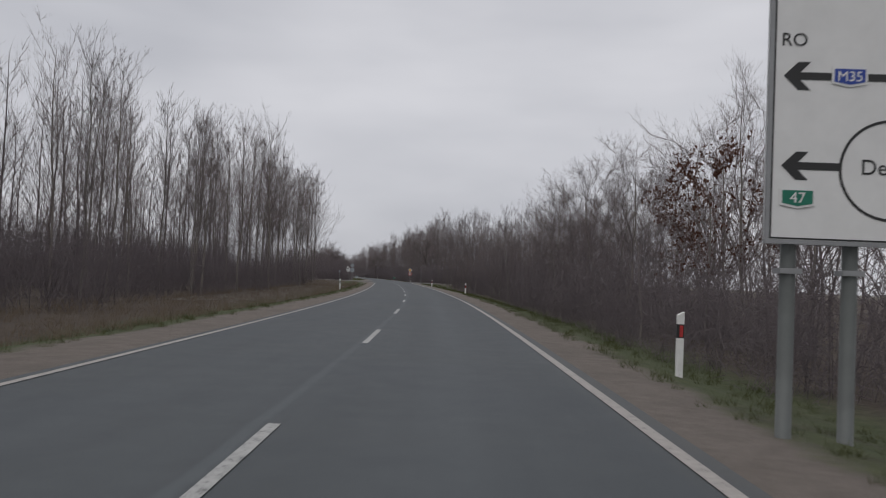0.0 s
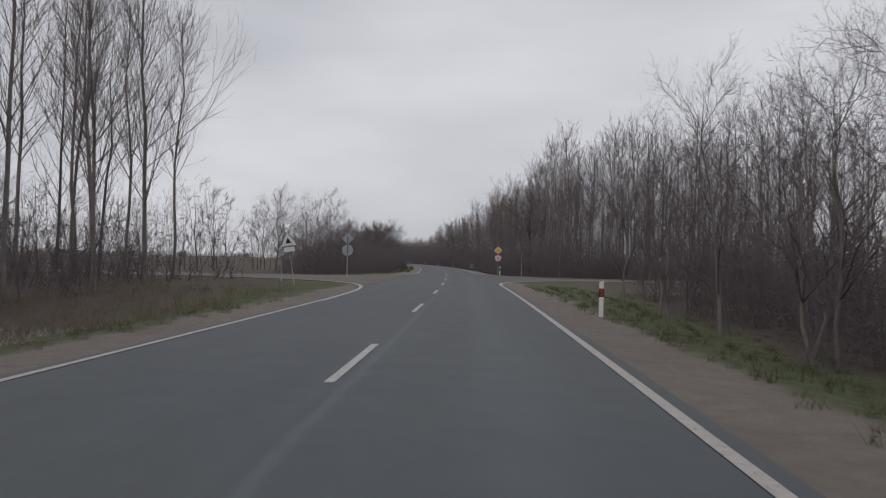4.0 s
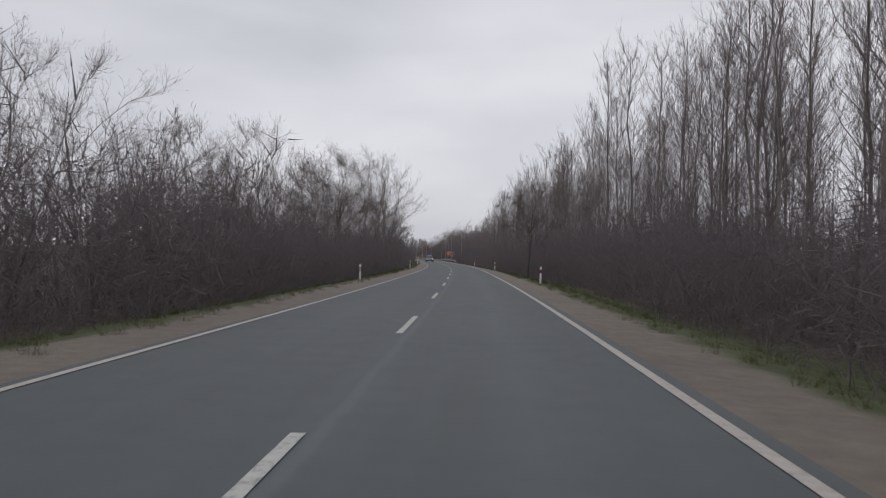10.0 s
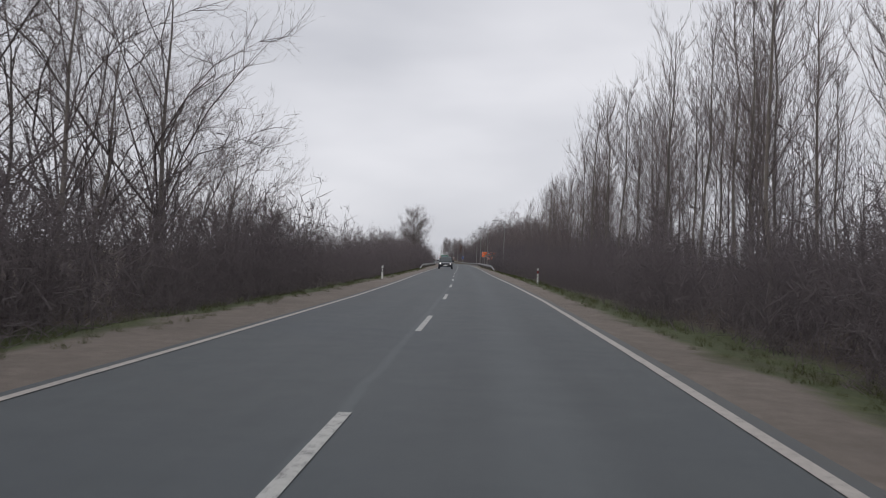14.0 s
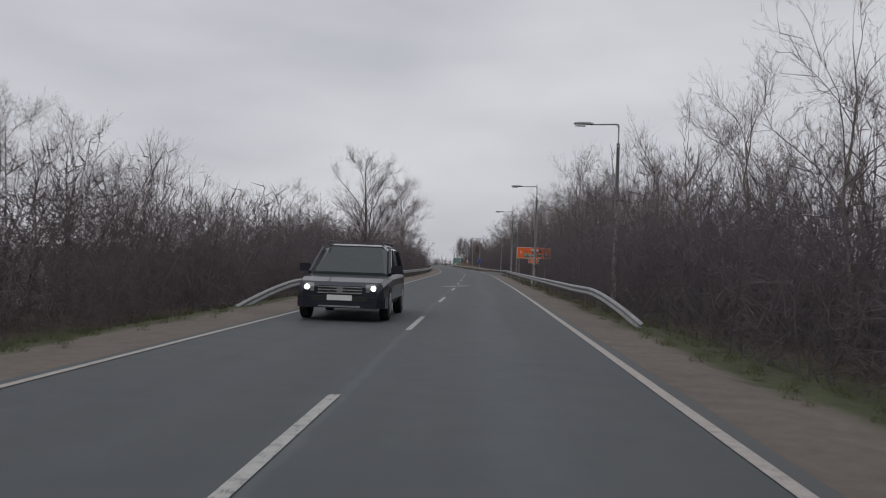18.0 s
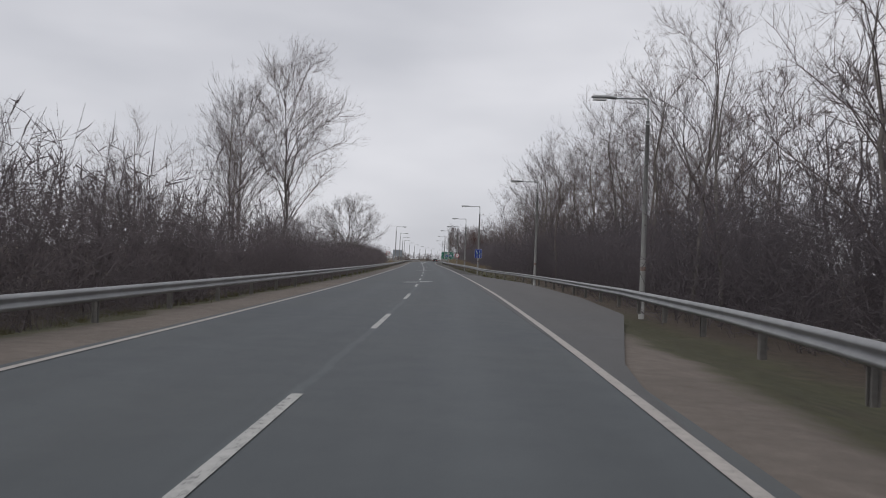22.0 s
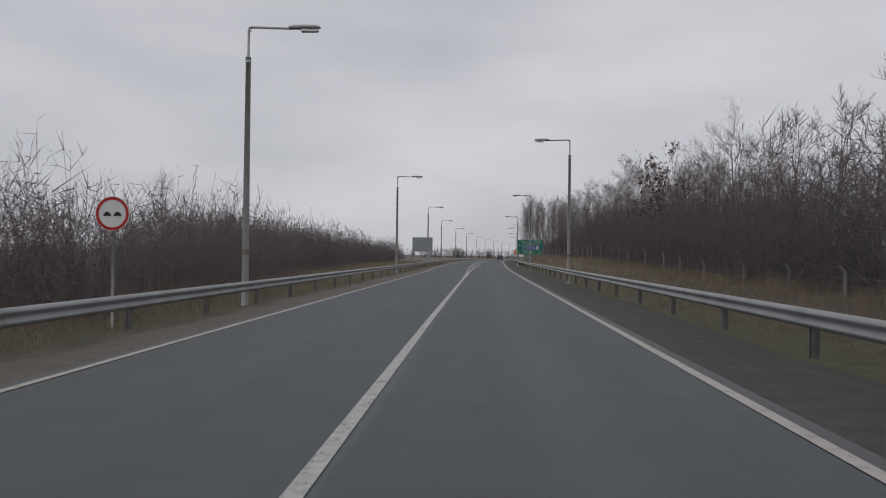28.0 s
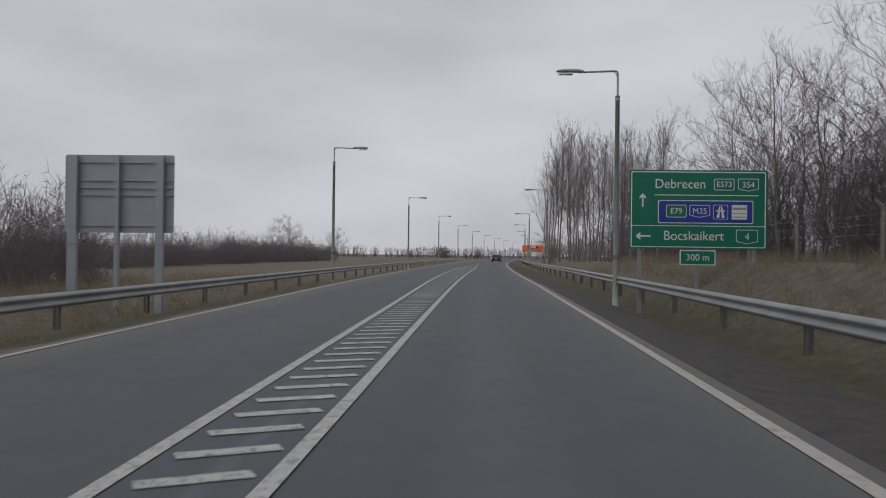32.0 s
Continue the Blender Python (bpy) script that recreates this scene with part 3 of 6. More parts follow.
part("solid_line", strip("solid_line", 656.0, solid_end, lambda s: c_line(s) - 0.062, lambda s: c_line(s) + 0.062, 0.008, M_DASH, 2.0), centre_line)


def hatch_l(s):
    return float(np.interp(s, [703, 713, 737, 758, 776, 795, 834, 870], [-0.07, -0.12, -0.34, -0.5, -0.6, -0.78, -0.9, 0.1]))


def hatch_r(s):
    return float(np.interp(s, [703, 715, 728, 737, 750, 762, 787, 834, 870], [0.05, 0.0, 0.03, 0.17, 0.33, 0.44, 0.55, 0.9, 0.3]))


part("solid_line", strip("solid_line", solid_end, 880, lambda s: hatch_l(s) - 0.06, lambda s: hatch_l(s) + 0.06, 0.008, M_DASH, 2.0), centre_line)
part("solid_line", strip("solid_line", solid_end, 880, lambda s: hatch_r(s) - 0.06, lambda s: hatch_r(s) + 0.06, 0.012, M_DASH, 2.0), centre_line)
for s in np.arange(740.4, 850, 0.665):
    part("hatch_bar", ribbon([(s, hatch_l(s) + 0.17), (s + 0.3, hatch_r(s) - 0.15)], 0.17, 0.008).mesh("hatch_bar", M_DASH), centre_line)
for s in (465.0, 512.0, 558.7, 604.8, 644.5):
    # two opposed slanting arrow heads that call drivers back to their lane
    k = c_line(s)
    sh = Shape()
    for sg in (1, -1):
        q = [(s + sg * 0.15, k + sg * 0.03), (s - sg * 1.1, k - sg * 0.06), (s - sg * 1.75, k - sg * 0.9), (s - sg * 0.45, k - sg * 0.5)]
        q = [(a, b) for a, b in (q if sg > 0 else q)]
        sh.add([tuple(spot(a, b, 0.009)) for a, b in q], [(0, 1, 2, 3)])
    part("merge_arrow", sh.mesh("merge_arrow", M_DASH), centre_line, "double slanting white arrow")


# ---- bare trees and thickets ----
def limbs(p0, p1, r0, r1, sides=3):
    """Tapered prisms from p0 to p1."""
    n = len(p0)
    d = p1 - p0
    d = d / np.maximum(np.linalg.norm(d, axis=1), 1e-6)[:, None]
    ref = np.where(np.abs(d[:, 2:3]) < 0.9, np.array([[0, 0, 1.0]]), np.array([[1.0, 0, 0]]))
    a = np.cross(d, ref)
    a /= np.linalg.norm(a, axis=1)[:, None]
    b = np.cross(d, a)
    w = np.arange(sides) * 2 * np.pi / sides
    ring = a[:, None] * np.cos(w)[None, :, None] + b[:, None] * np.sin(w)[None, :, None]
    v = np.concatenate([p0[:, None] + ring * np.reshape(r0, (-1, 1, 1)), p1[:, None] + ring * np.reshape(r1, (-1, 1, 1))], 1)
    k = np.arange(sides)
    q = (k + 1) % sides
    t = np.concatenate([np.c_[k, q, q + sides], np.c_[k, q + sides, k + sides]])
    tris = (np.arange(n)[:, None, None] * 2 * sides + t[None]).reshape(-1, 3)
    return v.reshape(-1, 3), tris


def spikes(p0, p1, r0):
    """Thin three-sided twigs that run to a point."""
    n = len(p0)
    d = p1 - p0
    d = d / np.maximum(np.linalg.norm(d, axis=1), 1e-6)[:, None]
    ref = np.where(np.abs(d[:, 2:3]) < 0.9, np.array([[0, 0, 1.0]]), np.array([[1.0, 0, 0]]))
    a = np.cross(d, ref)
    a /= np.linalg.norm(a, axis=1)[:, None]
    b = np.cross(d, a)
    w = np.arange(3) * 2 * np.pi / 3
    ring = a[:, None] * np.cos(w)[None, :, None] + b[:, None] * np.sin(w)[None, :, None]
    v = np.concatenate([p0[:, None] + ring * np.reshape(r0, (-1, 1, 1)), p1[:, None]], 1)
    tris = (np.arange(n)[:, None, None] * 4 + np.array([[0, 1, 3], [1, 2, 3], [2, 0, 3]])[None]).reshape(-1, 3)
    return v.reshape(-1, 3), tris


def slivers(p0, p1, r0, rg):
    """The finest twigs: one narrow triangle each, turned at random."""
    n = len(p0)
    a = np.cross(p1 - p0, rg.normal(0, 1, (n, 3)))
    a = a / np.maximum(np.linalg.norm(a, axis=1), 1e-6)[:, None] * np.reshape(r0, (-1, 1))
    v = np.stack([p0 - a, p0 + a, p1], 1)
    return v.reshape(-1, 3), np.arange(n * 3).reshape(-1, 3)


def stem(points, radii, sides):
    """One unbroken tapering tube."""
    sh = Shape().tube([tuple(p) for p in points], list(radii), sides, False)
    tris = [(a, b, c) for a, b, c, d in sh.f] + [(a, c, d) for a, b, c, d in sh.f]
    return np.array(sh.v), np.array(tris)


def stack(pieces):
    vs, ts, k = [], [], 0
    for v, t in pieces:
        vs.append(v)
        ts.append(t + k)
        k += len(v)
    return np.concatenate(vs), np.concatenate(ts)


def unit(a):
    return a / np.maximum(np.linalg.norm(a, axis=1), 1e-6)[:, None]


def offshoots(rg, p0, p1, n, lo, hi, length, spread, lift):
    """n shoots from each limb, between the parts lo and hi of it."""
    m = len(p0)
    u = rg.uniform(lo, hi, (m, n, 1))
    base = p0[:, None] + (p1 - p0)[:, None] * u
    d = unit(p1 - p0)[:, None] + rg.normal(0, spread, (m, n, 3)) + np.array([0, 0, lift])
    d = d / np.linalg.norm(d, axis=2)[..., None]
    ln = np.asarray(length).reshape(-1, 1, 1) * rg.uniform(0.5, 1.1, (m, n, 1)) * (1.15 - 0.45 * u)
    return base.reshape(-1, 3), (base + d * ln).reshape(-1, 3)


def poplar_arrays(seed, h, thick=1.0, branches=40, bare=0.22, slim=1.0, fine=3, thin=1.0):
    """A tall slender tree with steep branches."""
    rg = np.random.default_rng(seed)
    k = 8
    zz = np.linspace(0, h, k)
    bend = np.cumsum(rg.normal(0, 0.012 * h, (k, 2)), 0) * 0.6
    tr = np.c_[bend - bend[0], zz]
    rad = 0.0064 * h * thick * (1 - 0.93 * np.linspace(0, 1, k)) + 0.007
    trunk = stem(tr, rad, 6)
    u = np.sort(rg.uniform(bare, 0.97, branches))
    az = np.arange(branches) * 2.4 + rg.normal(0, 0.4, branches)
    at = np.stack([np.interp(u * h, zz, tr[:, i]) for i in range(3)], 1)
    inc = np.radians(rg.uniform(18, 48, branches))
    ln = h * slim * (0.1 + 0.3 * (1 - u)) * rg.uniform(0.5, 1.25, branches)
    d = np.c_[np.sin(inc) * np.cos(az), np.sin(inc) * np.sin(az), np.cos(inc)]
    mid = at + d * ln[:, None] * 0.5
    tip = mid + unit(d + rg.normal(0, 0.12, d.shape) + np.array([0, 0, 0.45])) * ln[:, None] * 0.6
    r0 = np.interp(u, np.linspace(0, 1, k), rad) * 0.27 + 0.003
    b1 = limbs(at, mid, r0, r0 * 0.6)
    b2 = spikes(mid, tip, r0 * 0.6)
    s0, s1 = offshoots(rg, np.r_[at, mid], np.r_[mid, tip], 6, 0.1, 1.0, np.r_[ln, ln] * 0.5, 0.36, 0.3)
    t0, t1 = offshoots(rg, s0, s1, fine, 0.15, 0.95, np.linalg.norm(s1 - s0, axis=1) * 0.7, 0.36, 0.2)
    crown = stack([b1, b2, slivers(s0, s1, np.full(len(s0), 0.0058 * thin), rg), slivers(t0, t1, np.full(len(t0), 0.0038 * thin), rg)])
    return trunk, crown


def bend(rg, p0, p1, n, wob, arch=0.0):
    """Curved lines from p0 to p1 as n steps each: ends of the steps, one array a step."""
    ln = np.linalg.norm(p1 - p0, axis=1)[:, None]
    u1, u2 = rg.normal(0, 1, p0.shape), rg.normal(0, 1, p0.shape)
    pts = []
    for k in range(n + 1):
        t = k / n
        pts.append(p0 + (p1 - p0) * t + ln * wob * (u1 * math.sin(math.pi * t) + 0.5 * u2 * math.sin(2 * math.pi * t)) + np.array([0, 0, arch]) * ln * math.sin(math.pi * t) * (1.3 - 0.6 * t))
    return pts


def branch_tubes(pts, r0, r1, sides=3):
    n = len(pts) - 1
    return [limbs(pts[k], pts[k + 1], r0 + (r1 - r0) * (k / n), r0 + (r1 - r0) * ((k + 1) / n), sides) for k in range(n)]


def broad_arrays(seed, h, width=0.36, limbs_n=14, fork=0.16, lean=0.0, fine=2, shoots=5, thin=1.0, girth=1.0, forks=2):
    """A spreading tree whose crooked limbs reach out into a rounded, uneven crown."""
    rg = np.random.default_rng(seed)
    k = 7
    zz = np.linspace(0, h * 0.84, k)
    crook = np.cumsum(rg.normal(0, 0.016 * h, (k, 2)), 0)
    tr = np.c_[crook - crook[0], zz]
    tr[:, 0] += lean * zz
    rad = 0.0088 * h * girth * (1 - 0.88 * np.linspace(0, 1, k))
    trunk = stem(tr, rad, 7)
    az = np.arange(limbs_n) * 2.4 + rg.normal(0, 0.35, limbs_n)
    el = np.arcsin(np.clip(np.linspace(-0.35, 0.97, limbs_n) + rg.normal(0, 0.08, limbs_n), -0.5, 0.99))
    reach = rg.uniform(0.78, 1.04, limbs_n)
    mid_z, tall = h * (0.5 + fork * 0.5), h * (0.5 - fork * 0.5)
    goal = np.c_[np.cos(el) * np.cos(az) * width * h, np.cos(el) * np.sin(az) * width * h, np.sin(el) * tall] * reach[:, None] + [0, 0, mid_z]
    goal[:, 0] += lean * goal[:, 2]
    side = np.hypot(goal[:, 0], goal[:, 1])
    z0 = np.clip(goal[:, 2] - side * rg.uniform(0.9, 1.5, limbs_n), fork * h, 0.76 * h)
    at = np.stack([np.interp(z0, zz, tr[:, c]) for c in range(3)], 1)
    r0 = np.interp(z0, zz, rad) * 0.42 + 0.0006 * h
    main = bend(rg, at, goal, 4, 0.07, 0.13)
    pieces = branch_tubes(main, r0, r0 * 0.14)
    ln = np.linalg.norm(goal - at, axis=1)
    b0, b1 = np.concatenate(main[:-1]), np.concatenate(main[1:])
    keep = np.r_[np.zeros(limbs_n, bool), np.ones(3 * limbs_n, bool)]
    a0, a1 = offshoots(rg, b0[keep], b1[keep], forks, 0.1, 1.0, np.tile(ln, 3) * 0.34, 0.42, 0.25)
    second = bend(rg, a0, a1, 2, 0.14)
    pieces += branch_tubes(second, np.full(len(a0), 0.0011 * h), np.full(len(a0), 0.0004 * h))
    top = tr[-1:] + [[0, 0, h * 0.15]]
    pieces.append(spikes(tr[-1:] - [[0, 0, 0.01 * h]], top, rad[-1:] * 0.9))
    c0, c1 = np.r_[main[2], main[3], second[0], second[1], tr[-1:]], np.r_[main[3], main[4], second[1], second[2], top]
    s0, s1 = offshoots(rg, c0, c1, max(2, shoots // 2), 0.1, 1.0, np.full(len(c0), h * 0.1), 0.5, 0.32)
    pieces.append(slivers(s0, s1, np.full(len(s0), 0.006 * thin), rg))
    t0, t1 = offshoots(rg, s0, s1, 3, 0.15, 1.0, np.full(len(s0), h * 0.062), 0.45, 0.28)
    pieces.append(slivers(t0, t1, np.full(len(t0), 0.0046 * thin), rg))
    if fine:
        q0, q1 = offshoots(rg, t0, t1, fine, 0.2, 0.95, np.full(len(t0), h * 0.042), 0.45, 0.2)
        pieces.append(slivers(q0, q1, np.full(len(q0), 0.0038 * thin), rg))
    return trunk, stack(pieces)


def forked_arrays(seed, h):
    """An old tree that parts low down into two crooked stems."""
    big = broad_arrays(seed, h, 0.27, 17, 0.26, 0.05, 1, 6, 1.0, 1.75)
    small = broad_arrays(seed + 1, h * 0.8, 0.3, 13, 0.24, -0.2, 1, 6, 1.0, 1.6)
    return stack([big[0], small[0]]), stack([big[1], small[1]])


def bush_arrays(seed, h, r, stems=13, twigs=13, subs=2, fat=0.0046, upright=0.0, core=230):
    """A thicket clump of many thin stems and fine twigs round a tangled heart."""
    rg = np.random.default_rng(seed)
    a, q = rg.uniform(0, 2 * np.pi, stems), np.sqrt(rg.uniform(0, 1, stems)) * r * 0.6
    p0 = np.c_[np.cos(a) * q, np.sin(a) * q, np.zeros(stems) - 0.1]
    b = rg.uniform(0, 2 * np.pi, stems)
    out = rg.uniform(0.1, 0.8, stems) * r * (1 - upright)
    p1 = np.c_[p0[:, 0] + np.cos(b) * out, p0[:, 1] + np.sin(b) * out, h * rg.uniform(0.6, 0.98, stems)]
    s0, s1 = offshoots(rg, p0, p1, twigs, 0.05, 1.0, np.full(stems, h * (0.25 - 0.11 * upright)), 0.85 - 0.4 * upright, 0.3 * upright)
    t0, t1 = offshoots(rg, s0, s1, subs, 0.1, 1.0, np.full(len(s0), h * (0.16 - 0.1 * upright)), 0.8 - 0.35 * upright, 0.1)
    pieces = [limbs(p0, p1, np.full(stems, fat * 0.6), np.full(stems, fat * 0.25)), slivers(s0, s1, np.full(len(s0), fat * 0.55), rg), slivers(t0, t1, np.full(len(t0), fat * 0.52), rg)]
    if core:
        a, q = rg.uniform(0, 2 * np.pi, core), np.sqrt(rg.uniform(0, 1, core)) * r * 0.7
        c0 = np.c_[np.cos(a) * q, np.sin(a) * q, rg.uniform(-0.05, 0.72, core) * h]
        pieces.append(slivers(c0, c0 + rg.normal(0, 0.1 * h, (core, 3)) + [0, 0, 0.05], np.full(core, 0.0034), rg))
    return stack(pieces)


def tuft_arrays(seed, h, r, blades=24, fat=0.012):
    rg = np.random.default_rng(seed)
    a, q = rg.uniform(0, 2 * np.pi, blades), np.sqrt(rg.uniform(0, 1, blades)) * r
    p0 = np.c_[np.cos(a) * q, np.sin(a) * q, np.zeros(blades) - 0.03]
    p1 = p0 + np.c_[rg.normal(0, 0.4 * h, blades), rg.normal(0, 0.4 * h, blades), h * rg.uniform(0.5, 1.1, blades)]
    return slivers(p0, p1, np.full(blades, fat), rg)


def scatter(variants, places, seed):
    """Many turned and sized copies of a few shapes as one array; a place is x, y, z, scale."""
    rg = np.random.default_rng(seed)
    pieces = []
    for x, y, z, sc in places:
        v, t = variants[rg.integers(len(variants))]
        a = rg.uniform(0, 2 * np.pi)
        c, s_ = math.cos(a) * sc, math.sin(a) * sc
        q = np.empty_like(v)
        q[:, 0] = v[:, 0] * c - v[:, 1] * s_ + x
        q[:, 1] = v[:, 0] * s_ + v[:, 1] * c + y
        q[:, 2] = v[:, 2] * sc * rg.uniform(0.85, 1.15) + z
        pieces.append((q, t))
    return stack(pieces)


def belt(seed, s0, s1, d0, d1, step, size, jitter=0.3):
    """Places in a belt beside the road, rows step apart, sizes about size."""
    rg = np.random.default_rng(seed)
    out = []
    side = 1 if d1 > d0 else -1
    for d in np.arange(abs(d0), abs(d1), step):
        for s in np.arange(s0, s1, step):
            ss, dd = s + rg.uniform(-0.5, 0.5) * step, (d + rg.uniform(-0.4, 0.4) * step) * (1 if d0 > 0 else -1)
            x, y, _ = spot(ss, dd)
            out.append((x, y, float(land(ss, dd)), size * rg.uniform(1 - jitter, 1 + jitter)))
    return out


def hedge(seed, s0, s1, d0, d1, size, jitter=0.35, rows=1):
    """A dense hedge: a fine front, a plainer heart behind it."""
    sg = 1 if d0 > 0 else -1
    a, b = abs(d0), abs(d1)
    cut = min(b, a + 2.0 * rows + 0.1)
    front = belt(seed, s0, s1, sg * a, sg * cut, 2.0, size, jitter)
    back = belt(seed + 300, s0, s1, sg * (cut + 0.1), sg * b, 2.3, size * 1.05, jitter) if b > cut + 0.3 else []
    pieces = [scatter(BUSHES, front, seed)]
    if back:
        pieces.append(scatter(INNER, back, seed + 1))
    return pieces


def saplings(seed, s0, s1, d0, d1, step, size):
    return scatter(SAPLINGS, belt(seed, s0, s1, d0, d1, step, size, 0.3), seed)


def land(s, d):
    return terrain(s, d)


def stuff(name, arrays, material, label, category):
    tagged(new(name, array_mesh(name, *arrays, material)), label, category, kind="stuff")


def tree_model(name, arrays, bark, twig):
    root = new(name)
    part("trunk", array_mesh("trunk", *arrays[0], bark), root)
    part("crown", array_mesh("crown", *arrays[1], twig), root)
    return root


def plant(models, places, seed, label, category, group):
    """Single trees: the models themselves take the first places, copies the rest."""
    rg = np.random.default_rng(seed)
    kind = models[0].name.split(".")[0]
    deep = 17.5 if kind == "bare_tree" else 19.5
    if len(places) > 8 and kind in DEEP:
        DEEP[kind] += [(*spot(s, d)[:2], float(land(s, d)), sc) for s, d, sc in places if abs(d) > deep]
        places = [p for p in places if abs(p[1]) <= deep]
    for i, (s, d, sc) in enumerate(places):
        x, y, _ = spot(s, d)
        m = Matrix.Translation((x, y, float(land(s, d)) - 0.05)) @ Matrix.Rotation(rg.uniform(0, 6.28), 4, "Z")
        src = models[i % len(models)] if i < len(models) else models[rg.integers(len(models))]
        k = float(sc)
        if not src.get("used"):
            ob = src
            ob["used"] = True
            ob.matrix_basis = m @ Matrix.Diagonal((k, k, k, 1))
            ob["size"] = k
        else:
            ob = copy_thing(src, m)
            ob.scale = (k, k, k)
        tagged(ob, label, category, group)


DEEP = {"poplar": [], "bare_tree": []}


def grid_places(seed, s0, s1, d0, d1, step, size, jitter=0.12):
    rg = np.random.default_rng(seed)
    sg = 1 if d0 > 0 else -1
    return [(s + rg.uniform(-0.45, 0.45) * step, sg * (d + rg.uniform(-0.4, 0.4) * step), size * rg.uniform(1 - jitter, 1 + jitter))
            for d in np.arange(abs(d0), abs(d1), step) for s in np.arange(s0, s1, step)]


POPLARS = [tree_model("poplar", poplar_arrays(11 + i, 10.0, 0.9, 40, 0.2 + 0.05 * i, 1.3 - 0.09 * i, 3, 1.05), M_TRUNK, M_TWIG) for i in range(5)]
BROADS = [tree_model("bare_tree", broad_arrays(31 + i, 10.0, 0.28 + 0.04 * i, 11 + i, 0.1 + 0.04 * i, 0.0, 2, 5, 0.85), M_TRUNK, M_TWIG) for i in range(4)]
DARKS = [tree_model("dark_tree", broad_arrays(51 + i, 10.0, 0.36, 16, 0.24, 0.04 * i, 2, 6), M_DARKBARK, M_DARKBARK) for i in range(2)]
SOLO_DARK = [tree_model("dark_tree", forked_arrays(58, 10.0), M_DARKBARK, M_DARKBARK)]
SOLO = [tree_model("bare_tree", broad_arrays(67, 10.0, 0.45, 34, 0.1, 0.0, 3, 6, 1.15, 1.2, 3), M_DARKBARK, M_DARKBARK)]
ROUND = [tree_model("bare_tree", broad_arrays(61 + i, 10.0, 0.4, 20, 0.1, 0.0, 2, 5, 1.05), M_TRUNK, M_TWIG) for i in range(2)]
TALL = [tree_model("bare_tree", broad_arrays(69, 10.0, 0.23, 34, 0.2, 0.0, 2, 5, 0.75, 0.9, 3), M_TRUNK, M_TWIG)]
BUSHES = [bush_arrays(71 + i, 1.0, 0.62) for i in range(5)]
INNER = [bush_arrays(77 + i, 1.0, 0.66, 10, 10, 1, 0.0085, 0.0, 130) for i in range(4)]
SAPLINGS = [bush_arrays(82 + i, 1.0, 0.34, 8, 16, 2, 0.0026, 0.45, 0) for i in range(4)]
WEEDS = [tuft_arrays(91 + i, 1.0, 0.8, 26, 0.014) for i in range(4)]
TUFTS = [tuft_arrays(101 + i, 1.0, 0.9, 34, 0.016) for i in range(4)]
FAR_POPLARS = [stack(poplar_arrays(121 + i, 10.0, 1.0, 20, 0.2, 1.2, 1, 1.7)) for i in range(3)]
FAR_BROADS = [stack(broad_arrays(131 + i, 10.0, 0.34, 9, 0.1, 0.0, 0, 4, 3.2, 1.0, 1)) for i in range(3)]

def leafy_model(seed, width, fork, leaves):
    """A small tree that keeps its withered leaves through the winter."""
    trunk, crown = broad_arrays(seed, 10.0, width, 13, fork, 0.0, 1, 5)
    root = tree_model("leafy_tree", (trunk, crown), M_TRUNK, M_TWIG)
    rg = np.random.default_rng(seed + 5)
    v, t = crown
    tips = v[t[:, 2]]
    tips = tips[tips[:, 2] > 2.5]
    centres = tips[rg.integers(len(tips), size=26)]
    near = np.min(np.linalg.norm(tips[:, None] - centres[None], axis=2), axis=1)
    tips = tips[near < 1.0]
    tips = tips[rg.integers(len(tips), size=leaves)] + rg.normal(0, 0.06, (leaves, 3))
    a, b = rg.normal(0, 0.085, (leaves, 3)), rg.normal(0, 0.06, (leaves, 3)) - [0, 0, 0.03]
    q = np.stack([tips, tips + a, tips + a * 0.6 + b, tips + b * 0.9 - a * 0.2], 1).reshape(-1, 3)
    k = np.arange(leaves)[:, None] * 4
    part("leaves", array_mesh("leaves", q, np.concatenate([k + [[0, 1, 2]], k + [[0, 2, 3]]]), M_LEAF), root, "withered red-brown leaves")
    return root


LEAFY = [leafy_model(141, 0.3, 0.12, 1500), leafy_model(143, 0.36, 0.05, 1500)]
THICKET = "dense dark leafless roadside thicket"
# tall plantation on the left before the side road
plant(POPLARS, grid_places(1, 30, 54, -14.5, -23, 4.4, 1.12) + grid_places(64, 54, 90, -13.5, -23, 4.5, 1.28) + grid_places(65, 90, 142, -13.5, -23, 4.4, 1.44) + grid_places(52, -20, 32, -19, -27, 4.5, 1.25), 1, "tall slender bare poplar at the plantation's edge", "tree", "poplars of the roadside plantation")
stuff("far_woods", scatter(FAR_POPLARS, belt(2, 10, 138, -25, -46, 7.5, 1.32, 0.1), 2), M_TWIG, "deep rows of bare poplars behind the front rows", "woodland")
stuff("undergrowth", stack([scatter(INNER, belt(3, 0, 142, -14, -27, 3.2, 3.3), 3), scatter(INNER, belt(603, 30, 142, -28, -36, 3.0, 5.0), 603), saplings(303, 0, 142, -13.5, -28, 3.6, 5.6)]), M_BUSH, "leafless brown undergrowth among the plantation trees", "undergrowth")
stuff("weeds", scatter(WEEDS, belt(4, -5, 126, -6.0, -14.0, 0.9, 0.36, 0.5), 4), M_WEED, "dead brown weeds on the rough verge", "weeds")
stuff("litter", scatter([tuft_arrays(171 + i, 0.16, 0.5, 9, 0.03) for i in range(3)], belt(75, 44, 112, -6.6, -12.5, 0.62, 1.0, 0.4), 75), M_PALE_LITTER, "pale broken stalks and husks lying among the weeds", "litter")
